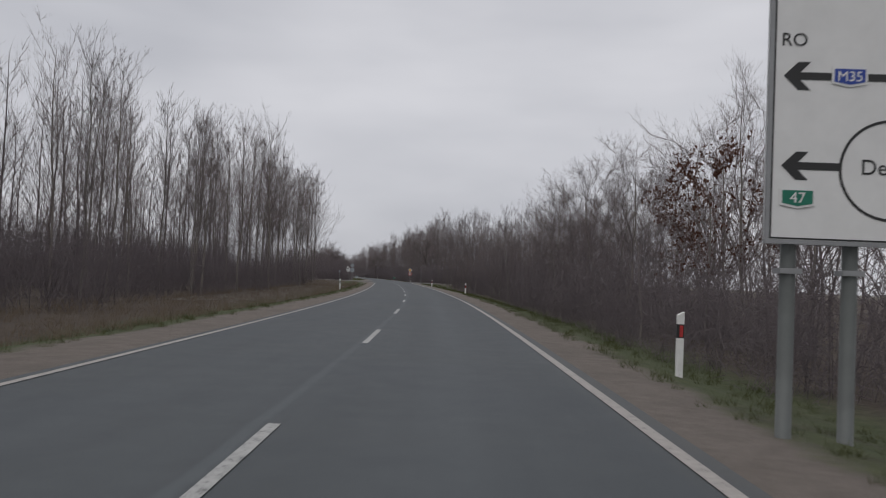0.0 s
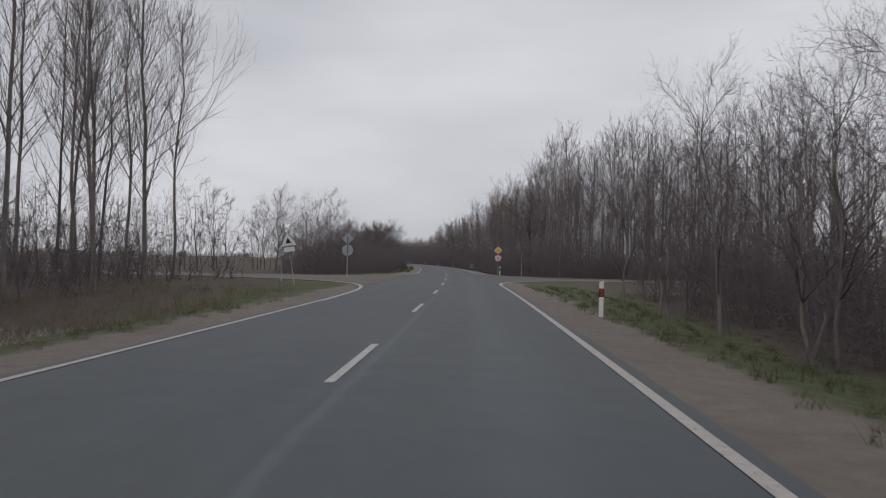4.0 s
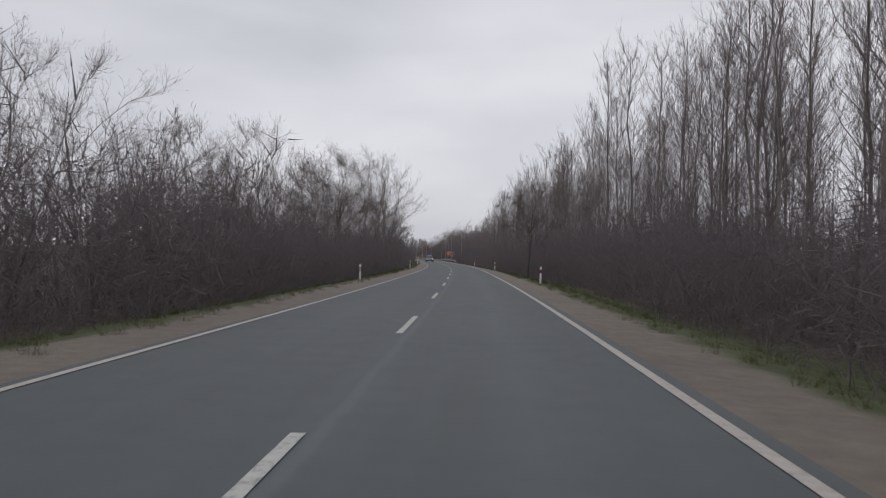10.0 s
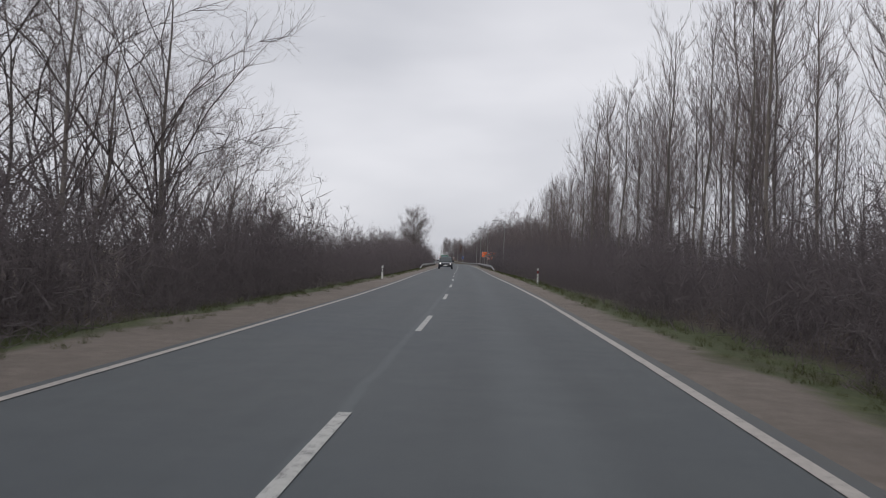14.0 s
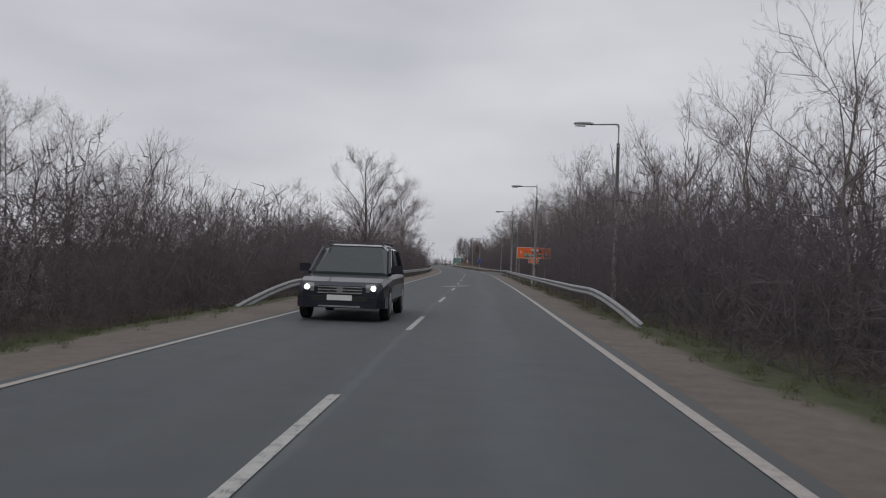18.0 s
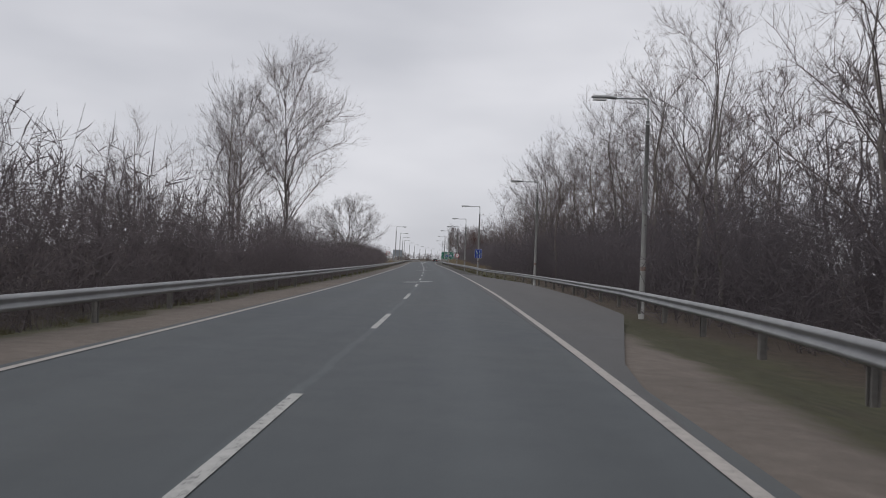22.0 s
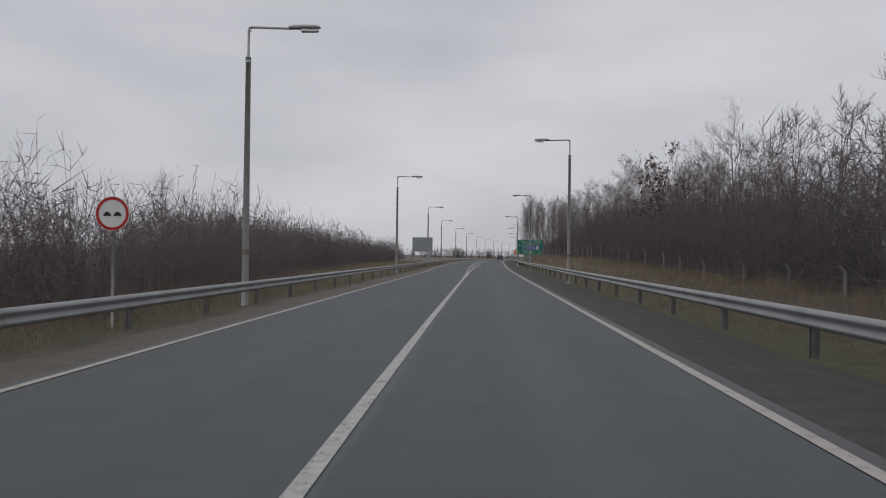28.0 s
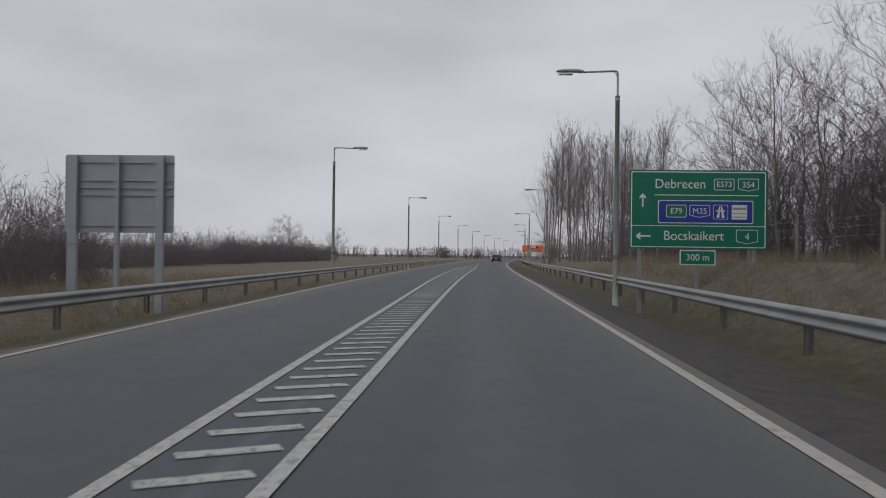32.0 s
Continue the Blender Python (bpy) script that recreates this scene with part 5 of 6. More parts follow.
def plate(w_, h_, x=0.0, z=0.0, r=0.06):
    q = []
    for cx, cz, a0 in ((w_ / 2 - r, h_ / 2 - r, 0), (-w_ / 2 + r, h_ / 2 - r, 90), (-w_ / 2 + r, -h_ / 2 + r, 180), (w_ / 2 - r, -h_ / 2 + r, 270)):
        q += [(x + cx + r * math.cos(radians(a0 + 30 * k)), z + cz + r * math.sin(radians(a0 + 30 * k))) for k in range(4)]
    return list(reversed(q))


def shield(w_, h_, x, z):
    return [(x - w_ / 2, z + h_ / 2), (x + w_ / 2, z + h_ / 2), (x + w_ / 2, z - h_ * 0.32), (x, z - h_ / 2), (x - w_ / 2, z - h_ * 0.32)]


def disc(r, x=0.0, z=0.0, n=28):
    return [(x + r * math.cos(-2 * math.pi * k / n), z + r * math.sin(-2 * math.pi * k / n)) for k in range(n)]


def ring_mesh(name, r0, r1, x, z, y, material, n=40, a0=0.0, a1=360.0):
    sh = Shape()
    v = []
    for k in range(n + 1):
        a = radians(a0 + (a1 - a0) * k / n)
        v += [(x + r * math.cos(a), yy, z + r * math.sin(a)) for r, yy in ((r0, y), (r1, y), (r1, y - 0.004), (r0, y - 0.004))]
    f = []
    for k in range(n):
        for i in range(4):
            f.append((k * 4 + i, k * 4 + (i + 1) % 4, k * 4 + 4 + (i + 1) % 4, k * 4 + 4 + i))
    return sh.add(v, f).mesh(name, material)


def number_plate(parent, words, x, z, w_, h_, kind, ground, size):
    """A road number: a bordered box or a pointed shield."""
    shape = shield if kind == "shield" else plate
    b = part("road_number", upright(shape(w_, h_, x, z), -0.026, -0.02).mesh("road_number", M_SIGN_WHITE), parent)
    part("field", upright(shape(w_ - 0.045, h_ - 0.045, x, z), -0.03, -0.027).mesh("field", ground), b)
    ob = letters(b, words, x, z, size, M_SIGN_WHITE, -0.032)
    return b


def arrow(parent, x, z, length, turn, width, material):
    """A straight arrow that points up, turned by degrees."""
    h_, w_ = length / 2, width
    q = [(-w_ / 2, -h_), (-w_ / 2, h_ - 2.2 * w_), (-2.0 * w_, h_ - 3.2 * w_), (-2.0 * w_, h_ - 1.9 * w_), (0, h_), (2.0 * w_, h_ - 1.9 * w_), (2.0 * w_, h_ - 3.2 * w_), (w_ / 2, h_ - 2.2 * w_), (w_ / 2, -h_)]
    c, s_ = math.cos(radians(turn)), math.sin(radians(turn))
    q = [(x + a * c - b * s_, z + a * s_ + b * c) for a, b in q]
    return part("arrow", upright(q, -0.027, -0.02).mesh("arrow", material), parent)


def pole_mesh(x, z0, z1, r=0.045, y=0.05):
    return Shape().tube([(x, y, z0), (x, y, z1)], [r, r], 10).mesh("post", M_STEEL_DULL, True)


# white advance direction sign
sg = tagged(new("direction_sign"), "large white direction sign with black arrows on steel posts", "road sign")
sg.matrix_basis = stand(7.6, 5.86, 0.0, -3)
face = part("panel", upright(plate(2.85, 3.1, 0, 3.27, 0.04), -0.012, 0.02).mesh("panel", M_SIGN_WHITE), sg)
fr = Shape()
for x0, x1, z0, z1 in ((-1.425, -1.385, 1.72, 4.82), (1.385, 1.425, 1.72, 4.82), (-1.385, 1.385, 1.72, 1.76), (-1.385, 1.385, 4.78, 4.82)):
    fr.box(x0, x1, -0.03, 0.03, z0, z1)
part("frame", fr.mesh("frame", M_ZINC), sg)
bl = Shape()
for x0, x1, z0, z1 in ((-1.38, -1.365, 1.765, 4.775), (1.365, 1.38, 1.765, 4.775), (-1.365, 1.365, 1.765, 1.78), (-1.365, 1.365, 4.76, 4.775)):
    bl.box(x0, x1, -0.018, -0.012, z0, z1)
part("border", bl.mesh("border", M_BLACK), sg)
letters(face, "RO", -1.2, 3.6, 0.17, M_BLACK, -0.016)
for z, tip in ((3.27, -1.29), (2.44, -1.29)):
    part("arrow", upright([(tip, z), (tip + 0.13, z + 0.13), (tip + 0.24, z + 0.13), (tip + 0.15, z + 0.035), (tip + 1.4 if z > 3 else tip + 0.53, z + 0.035), (tip + 1.4 if z > 3 else tip + 0.53, z - 0.035), (tip + 0.15, z - 0.035), (tip + 0.24, z - 0.13), (tip + 0.13, z - 0.13)], -0.017, -0.012).mesh("arrow", M_BLACK), face)
number_plate(face, "M35", -0.7, 3.27, 0.32, 0.19, "shield", M_SIGN_BLUE, 0.13)
number_plate(face, "47", -1.14, 2.14, 0.32, 0.19, "shield", M_SIGN_GREEN, 0.14)
part("circle", ring_mesh("circle", 0.44, 0.465, -0.31, 2.42, -0.013, M_BLACK), face)
letters(face, "Debrecen", -0.18, 2.44, 0.2, M_BLACK, -0.016)
for x in (-1.16, -0.6, 0.6, 1.16):
    part("post", Shape().tube([(x, 0.12, -0.8), (x, 0.12, 1.3), (x, 0.12, 4.7)], [0.072, 0.072, 0.072], 14).mesh("post", M_POST, True), sg)
    part("clamp", Shape().box(x - 0.1, x + 0.1, 0.02, 0.22, 1.45, 1.5).mesh("clamp", M_ZINC), sg)

# priority road sign with a prohibition below it
sg = tagged(new("priority_sign"), "yellow diamond sign above a red-ringed prohibition disc", "road sign")
sg.matrix_basis = stand(182.1, 5.5, -0.1, 0)
part("post", pole_mesh(0, -0.5, 2.7, 0.032), sg)
dm = part("diamond", upright([(0, 3.08), (0.42, 2.66), (0, 2.24), (-0.42, 2.66)], -0.012, 0.01).mesh("diamond", M_SIGN_WHITE), sg, "white-edged diamond plate")
part("yellow_field", upright([(0, 2.99), (0.33, 2.66), (0, 2.33), (-0.33, 2.66)], -0.016, -0.012).mesh("yellow_field", M_SIGN_YELLOW), dm)
rd = part("disc", upright(disc(0.385, 0, 1.84), -0.012, 0.01).mesh("disc", M_SIGN_WHITE), sg, "round prohibition plate")
part("red_ring", ring_mesh("red_ring", 0.31, 0.375, 0, 1.84, -0.013, M_RED), rd)
sp = Shape()
for a in (90, 210, 330):
    sp.add(upright([(-0.022, 0), (-0.022, 0.32), (0.022, 0.32), (0.022, 0)], -0.017, -0.013).v, upright([(-0.022, 0), (-0.022, 0.32), (0.022, 0.32), (0.022, 0)], -0.017, -0.013).f, Matrix.Translation((0, 0, 1.84)) @ Matrix.Rotation(radians(a - 90), 4, "Y"))
part("red_spokes", sp.mesh("red_spokes", M_RED), rd)
for x, z in ((-0.15, 1.93), (0.15, 1.93), (0.0, 1.68)):
    part("pictogram", Shape().box(x - 0.08, x + 0.06, -0.017, -0.013, z - 0.03, z + 0.04).box(x + 0.06, x + 0.1, -0.017, -0.013, z - 0.03, z + 0.01).box(x - 0.1, x + 0.1, -0.017, -0.013, z - 0.05, z - 0.035).mesh("pictogram", M_BLACK), rd)

# signs at the side road seen from behind, and bare poles
sg = tagged(new("sign_backs"), "round and diamond sign plates seen from behind on one pole", "road sign")
sg.matrix_basis = stand(151.8, -7.0, -0.05)
part("post", pole_mesh(0, -0.4, 2.9, 0.032, -0.03), sg)
part("disc", upright(disc(0.4, 0, 1.95), -0.01, 0.01).mesh("disc", M_SIGN_BACK), sg)
part("diamond", upright([(0, 3.2), (0.42, 2.78), (0, 2.36), (-0.42, 2.78)], -0.01, 0.01).mesh("diamond", M_SIGN_BACK), sg)
sg = tagged(new("warning_sign"), "small triangular sign on a leaning pole", "road sign")
sg.matrix_basis = stand(133.0, -7.1, -0.05) @ Matrix.Rotation(radians(-9), 4, "Y")
part("post", pole_mesh(0, -0.4, 2.3, 0.03), sg)
tri_plate = part("triangle", upright([(0, 2.55), (0.36, 1.93), (-0.36, 1.93)], -0.012, 0.01).mesh("triangle", M_SIGN_WHITE), sg)
part("plate", upright(plate(0.5, 0.22, 0, 1.75, 0.02), -0.012, 0.01).mesh("plate", M_SIGN_WHITE), sg)
part("symbol", upright([(0, 2.32), (0.14, 2.05), (-0.14, 2.05)], -0.017, -0.012).mesh("symbol", M_BLACK), tri_plate)
sg = tagged(new("marker_pole"), "short grey steel pole with a small cap plate", "pole")
sg.matrix_basis = stand(138.5, -8.9, -0.05)
part("post", pole_mesh(0, -0.3, 1.75, 0.035), sg)
part("cap", upright(plate(0.28, 0.34, 0, 1.6, 0.02), 0.0, 0.02).mesh("cap", M_SIGN_BACK), sg)
sg = tagged(new("marker_pole"), "bare grey steel pole with a bent bracket", "pole")
sg.matrix_basis = stand(171.9, 7.1, -0.1)
part("post", pole_mesh(0, -0.3, 2.45, 0.035), sg)
part("bracket", Shape().tube([(0, 0.05, 2.42), (0.12, 0.05, 2.38), (0.14, 0.05, 2.1), (0, 0.05, 1.95)], [0.015] * 4, 6).mesh("bracket", M_STEEL_DULL), sg)

# kilometre board and the back of its twin
sg = tagged(new("kilometre_board"), "small green kilometre board with white numerals and border", "road sign")
sg.matrix_basis = stand(223.5, 5.1, 0.0)
bd = part("panel", upright(plate(0.66, 0.46, 0, 0.59, 0.04), -0.012, 0.01).mesh("panel", M_SIGN_WHITE), sg)
part("green_field", upright(plate(0.61, 0.41, 0, 0.59, 0.03), -0.016, -0.012).mesh("green_field", M_SIGN_GREEN), bd)
letters(bd, "242", 0, 0.59, 0.3, M_SIGN_WHITE, -0.018)
part("post", pole_mesh(0, -0.5, 0.75, 0.03), sg)
sg = tagged(new("kilometre_board"), "grey back of a small kilometre board on a post", "road sign")
sg.matrix_basis = stand(222.4, -4.95, -0.1)
part("panel", upright(plate(0.58, 0.46, 0, 0.6, 0.03), 0.0, 0.012).mesh("panel", M_SIGN_BACK), sg)
part("post", pole_mesh(0, -0.3, 0.82, 0.03, -0.03), sg)
part("sticker", Shape().box(0.1, 0.18, -0.006, 0.0, 0.5, 0.6).mesh("sticker", M_SIGN_WHITE), sg)


# orange transit board
def transit_board(m, under):
    sg = tagged(new("transit_board"), "orange transit direction board with a lorry symbol on grey posts", "road sign", "orange transit boards")
    sg.matrix_basis = m
    pn = part("panel", upright(plate(3.35, 1.1, 0, 2.58, 0.06), -0.015, 0.01).mesh("panel", M_SIGN_WHITE), sg, "pale-edged panel")
    part("orange_field", upright(plate(3.27, 1.02, 0, 2.58, 0.04), -0.02, -0.015).mesh("orange_field", M_SIGN_ORANGE), pn)
    arrow(pn, -1.28, 2.6, 0.36, 0, 0.05, M_SIGN_WHITE)
    for words, x, kind in (("E79", -0.7, "box"), ("E573", -0.1, "box"), ("4", 0.54, "shield"), ("47", 1.17, "shield")):
        number_plate(pn, words, x, 2.33, 0.55, 0.33, kind, M_SIGN_GREEN, 0.24 if len(words) < 4 else 0.2)
    lorry = part("lorry_symbol", Shape().box(-0.33, 0.42, -0.026, -0.02, 2.74, 2.95).mesh("lorry_symbol", M_SIGN_WHITE), pn, "white lorry box")
    letters(lorry, "TRANZIT", 0.045, 2.85, 0.15, M_BLACK, -0.028)
    cab = Shape().box(0.43, 0.62, -0.026, -0.02, 2.74, 2.95).box(0.63, 0.78, -0.026, -0.02, 2.68, 2.86).box(-0.33, 0.8, -0.026, -0.02, 2.67, 2.73)
    for x in (-0.12, 0.06, 0.52, 0.71):
        cab.add(upright(disc(0.06, x, 2.65, 14), -0.028, -0.02).v, upright(disc(0.06, x, 2.65, 14), -0.028, -0.02).f)
    part("cab", cab.mesh("cab", M_BLACK), lorry, "black lorry cab and wheels")
    if under:
        sb = part("distance_plate", upright(plate(1.0, 0.42, -0.02, 1.79, 0.04), -0.015, 0.01).mesh("distance_plate", M_SIGN_WHITE), sg, "small plate below the panel")
        part("orange_field", upright(plate(0.94, 0.36, -0.02, 1.79, 0.03), -0.02, -0.015).mesh("orange_field", M_SIGN_ORANGE), sb)
        letters(sb, under, -0.02, 1.79, 0.24, M_SIGN_WHITE, -0.022)
        part("post", pole_mesh(-0.1, -1.0, 2.4, 0.05, 0.07), sg)
    for x in (-1.4, 1.16):
        part("post", pole_mesh(x, -1.0, 3.05, 0.06, 0.07), sg)
    return sg


transit_board(stand(499.6, 6.85, 0.0, 0), "500 m")
transit_board(stand(884.0, 8.2, -0.2, 0), "")

# blue lane board on a lamp pole
sg = tagged(new("lane_board"), "blue lane board with two white arrows on a lamp pole", "road sign")
sg.matrix_basis = stand(601.0, 5.6, 0.0)
pn = part("panel", upright(plate(0.76, 0.95, 0, 2.03, 0.03), -0.012, 0.01).mesh("panel", M_SIGN_WHITE), sg)
part("blue_field", upright(plate(0.72, 0.91, 0, 2.03, 0.02), -0.016, -0.012).mesh("blue_field", M_SIGN_BLUE), pn)
part("arrow", upright([(0.134, 1.6), (0.138, 2.24), (0.112, 2.22), (0.155, 2.43), (0.198, 2.22), (0.172, 2.24), (0.176, 1.6)], -0.022, -0.016).mesh("arrow", M_SIGN_WHITE), pn, "straight white arrow")
part("arrow", upright([(-0.141, 1.6), (-0.138, 2.08), (-0.19, 2.2), (-0.22, 2.17), (-0.245, 2.39), (-0.12, 2.25), (-0.155, 2.225), (-0.102, 2.1), (-0.099, 1.6)], -0.022, -0.016).mesh("arrow", M_SIGN_WHITE), pn, "white arrow that bends aside")
for x in (-0.12, 0.155):
    nb = part("road_number", upright(plate(0.19, 0.115, x, 2.04, 0.015), -0.027, -0.022).mesh("road_number", M_SIGN_WHITE), pn, "small green number plate")
    part("field", upright(plate(0.17, 0.095, x, 2.04, 0.012), -0.031, -0.027).mesh("field", M_SIGN_GREEN), nb)
part("clamp", Shape().box(-0.14, 0.14, 0.01, 0.1, 1.8, 1.84).box(-0.14, 0.14, 0.01, 0.1, 2.2, 2.24).mesh("clamp", M_STEEL_DULL), sg)


# overtaking bans
def round_ban(m, post, label):
    sg = tagged(new("overtaking_ban_sign"), label, "road sign", "round prohibition signs")
    sg.matrix_basis = m
    rd = part("disc", upright(disc(0.36, 0, 2.05), -0.012, 0.01).mesh("disc", M_SIGN_WHITE), sg)
    part("red_ring", ring_mesh("red_ring", 0.285, 0.35, 0, 2.05, -0.013, M_RED), rd)
    for x in (-0.11, 0.11):
        part("car_symbol", Shape().box(x - 0.08, x + 0.08, -0.018, -0.012, 2.0, 2.05).box(x - 0.045, x + 0.045, -0.018, -0.012, 2.05, 2.085).mesh("car_symbol", M_BLACK), rd)
    part("post", pole_mesh(0, -0.6, 2.35, 0.03), sg) if post else part("clamp", Shape().box(-0.1, 0.1, 0.01, 0.14, 2.03, 2.07).mesh("clamp", M_STEEL_DULL), sg)


round_ban(stand(656.4, 5.75, 0.0), False, "round red-ringed overtaking ban fixed to a lamp pole")
round_ban(stand(671.0, -6.7, 0.0), True, "round red-ringed overtaking ban on its own pole")

# green advance sign
sg = tagged(new("direction_sign"), "large green direction sign with white lettering on steel posts", "road sign")
sg.matrix_basis = stand(777.4, 7.66, 0.08, 0) @ Matrix.Scale(0.804, 4)
pn = part("panel", upright(plate(4.7, 2.72, 0, 3.16, 0.06), -0.015, 0.02).mesh("panel", M_SIGN_GREEN), sg, "dark green outer panel")
part("white_border", upright(plate(4.6, 2.62, 0, 3.16, 0.05), -0.018, -0.015).mesh("white_border", M_SIGN_WHITE), pn)
part("green_field", upright(plate(4.53, 1.83, 0, 3.52, 0.04), -0.021, -0.018).mesh("green_field", M_SIGN_GREEN), pn)
part("green_field", upright(plate(4.53, 0.7, 0, 2.23, 0.04), -0.021, -0.018).mesh("green_field", M_SIGN_GREEN), pn)
letters(pn, "Debrecen", -0.62, 4.03, 0.46, M_SIGN_WHITE, -0.024, wide=0.95)
number_plate(pn, "E573", 0.88, 4.03, 0.7, 0.4, "box", M_SIGN_GREEN, 0.27)
number_plate(pn, "354", 1.7, 4.02, 0.7, 0.44, "shield", M_SIGN_GREEN, 0.29)
part("rule", Shape().box(-1.5, 2.05, -0.025, -0.02, 3.64, 3.67).mesh("rule", M_SIGN_WHITE), pn)
arrow(pn, -1.9, 3.47, 0.46, 0, 0.055, M_SIGN_WHITE)
bw = part("motorway_panel", upright(plate(3.25, 0.8, 0.25, 3.08, 0.06), -0.026, -0.021).mesh("motorway_panel", M_SIGN_WHITE), pn, "blue motorway panel with white edge")
part("blue_field", upright(plate(3.19, 0.74, 0.25, 3.08, 0.05), -0.029, -0.026).mesh("blue_field", M_SIGN_BLUE), bw)
for words, x, kind, colour in (("E79", -0.75, "box", M_SIGN_GREEN), ("M35", 0.05, "shield", M_SIGN_BLUE)):
    ob = number_plate(bw, words, x, 3.1, 0.7, 0.44, kind, colour, 0.28)
    ob.location = (0, -0.012, 0)
mw = part("motorway_symbol", upright(plate(0.5, 0.5, 0.76, 3.08, 0.03), -0.034, -0.03).mesh("motorway_symbol", M_SIGN_WHITE), bw)
part("blue_field", upright(plate(0.47, 0.47, 0.76, 3.08, 0.03), -0.037, -0.034).mesh("blue_field", M_SIGN_BLUE), mw)
part("carriageways", Shape().add(upright([(0.62, 2.88), (0.71, 3.28), (0.75, 3.28), (0.72, 2.88)], -0.041, -0.037).v, upright([(0, 0)] * 4, 0, 0).f).add(upright([(0.8, 2.88), (0.77, 3.28), (0.81, 3.28), (0.9, 2.88)], -0.041, -0.037).v, upright([(0, 0)] * 4, 0, 0).f).box(0.6, 0.92, -0.043, -0.037, 3.1, 3.14).mesh("carriageways", M_SIGN_WHITE), mw)
vg = part("vignette_symbol", upright(plate(0.52, 0.5, 1.4, 3.08, 0.02), -0.034, -0.03).mesh("vignette_symbol", M_SIGN_WHITE), bw)
part("dark_bars", Shape().box(1.17, 1.63, -0.038, -0.034, 3.16, 3.24).box(1.17, 1.63, -0.038, -0.034, 3.02, 3.05).box(1.17, 1.63, -0.038, -0.034, 2.9, 2.93).mesh("dark_bars", M_STEEL_DULL), vg)
arrow(pn, -1.87, 2.23, 0.5, 90, 0.055, M_SIGN_WHITE)
letters(pn, "Bocskaikert", -0.15, 2.24, 0.46, M_SIGN_WHITE, -0.024, wide=0.95)
number_plate(pn, "4", 1.67, 2.23, 0.74, 0.5, "shield", M_SIGN_GREEN, 0.32)
sb = part("distance_plate", upright(plate(1.22, 0.52, 0, 1.5, 0.04), -0.015, 0.01).mesh("distance_plate", M_SIGN_WHITE), sg, "small green distance plate")
part("green_field", upright(plate(1.15, 0.45, 0, 1.5, 0.03), -0.02, -0.015).mesh("green_field", M_SIGN_GREEN), sb)
letters(sb, "300 m", 0, 1.5, 0.32, M_SIGN_WHITE, -0.022)
for x in (-1.98, 0.0, 1.95):
    part("post", Shape().box(x - 0.06, x + 0.06, 0.03, 0.13, -1.0, 4.45 if x else 2.2).mesh("post", M_STEEL_DULL), sg)

# back of the sign for the other direction
sg = tagged(new("direction_sign"), "blue-grey ribbed back of a large direction sign", "road sign")
sg.matrix_basis = stand(776.0, -8.07, 0.0, 0) @ Matrix.Scale(1.1, 4)
pn = part("panel", upright(plate(2.7, 1.9, 0, 2.55, 0.05), 0.0, 0.02).mesh("panel", M_SIGN_BACK), sg)
for z in (3.32, 2.88, 2.7, 2.52, 1.78):
    part("rib", Shape().box(-1.33, 1.33, -0.045, 0.0, z - 0.02, z + 0.02).mesh("rib", M_SIGN_BACK), pn)
for x, w_ in ((-1.1, 0.11), (0.0, 0.05), (1.05, 0.09)):
    part("post", Shape().box(x - w_, x + w_, -0.17, -0.05, -0.7, 3.48).mesh("post", M_SIGN_BACK), sg)
    part("bracket", Shape().box(x - w_ - 0.03, x + w_ + 0.03, -0.18, -0.045, 1.3, 1.34).mesh("bracket", M_STEEL_DULL), sg)

# ---- wire fence along the wood ----
fence = tagged(new("wire_fence"), "low wire fence on weathered concrete posts", "fence")
fp = Shape().tube([(0, 0, -0.5), (0, 0, 1.28), (-0.03, 0, 1.36), (-0.16, 0, 1.5)], [0.06, 0.052, 0.05, 0.04], 6).mesh("post", M_CONCRETE)


def fence_sink(s):
    """The posts stand deep in the drifted litter before the bank begins."""
    return float(np.interp(s, [690, 715], [-0.7, 0.0]))


for s in np.arange(566, 832, 4.6):
    ob = part("post", fp, fence)
    ob.matrix_local = stand(s, 10.6 + 0.15 * math.sin(s), float(terrain(s, 10.6)) + fence_sink(s), 5 * math.sin(s * 3))
for z in (0.75, 0.98, 1.2):
    sh = Shape().tube([tuple(spot(s, 10.55, z + float(terrain(s, 10.55)) + fence_sink(s) - 0.02 * (k % 2))) for k, s in enumerate(np.arange(566, 832, 2.3))], [0.003] * len(np.arange(566, 832, 2.3)), 4)
    part("wire", sh.mesh("wire", M_STEEL_DULL), fence)


# ---- cars ----
def car_paint(name, colour):
    m, n, l, b = nodes_of(name, 0.3, 0.2)
    b.inputs["Base Color"].default_value = (*colour, 1)
    b.inputs["Coat Weight"].default_value = 0.6
    p = n.new("ShaderNodeTexCoord").outputs["Object"]
    d = noise_node(n, l, 5.0, 5.0, 0.6, p)
    l.new(mix_node(n, l, math_node(n, l, "MULTIPLY", d, 0.12), colour, (0.1, 0.095, 0.09)), b.inputs["Base Color"])
    return m


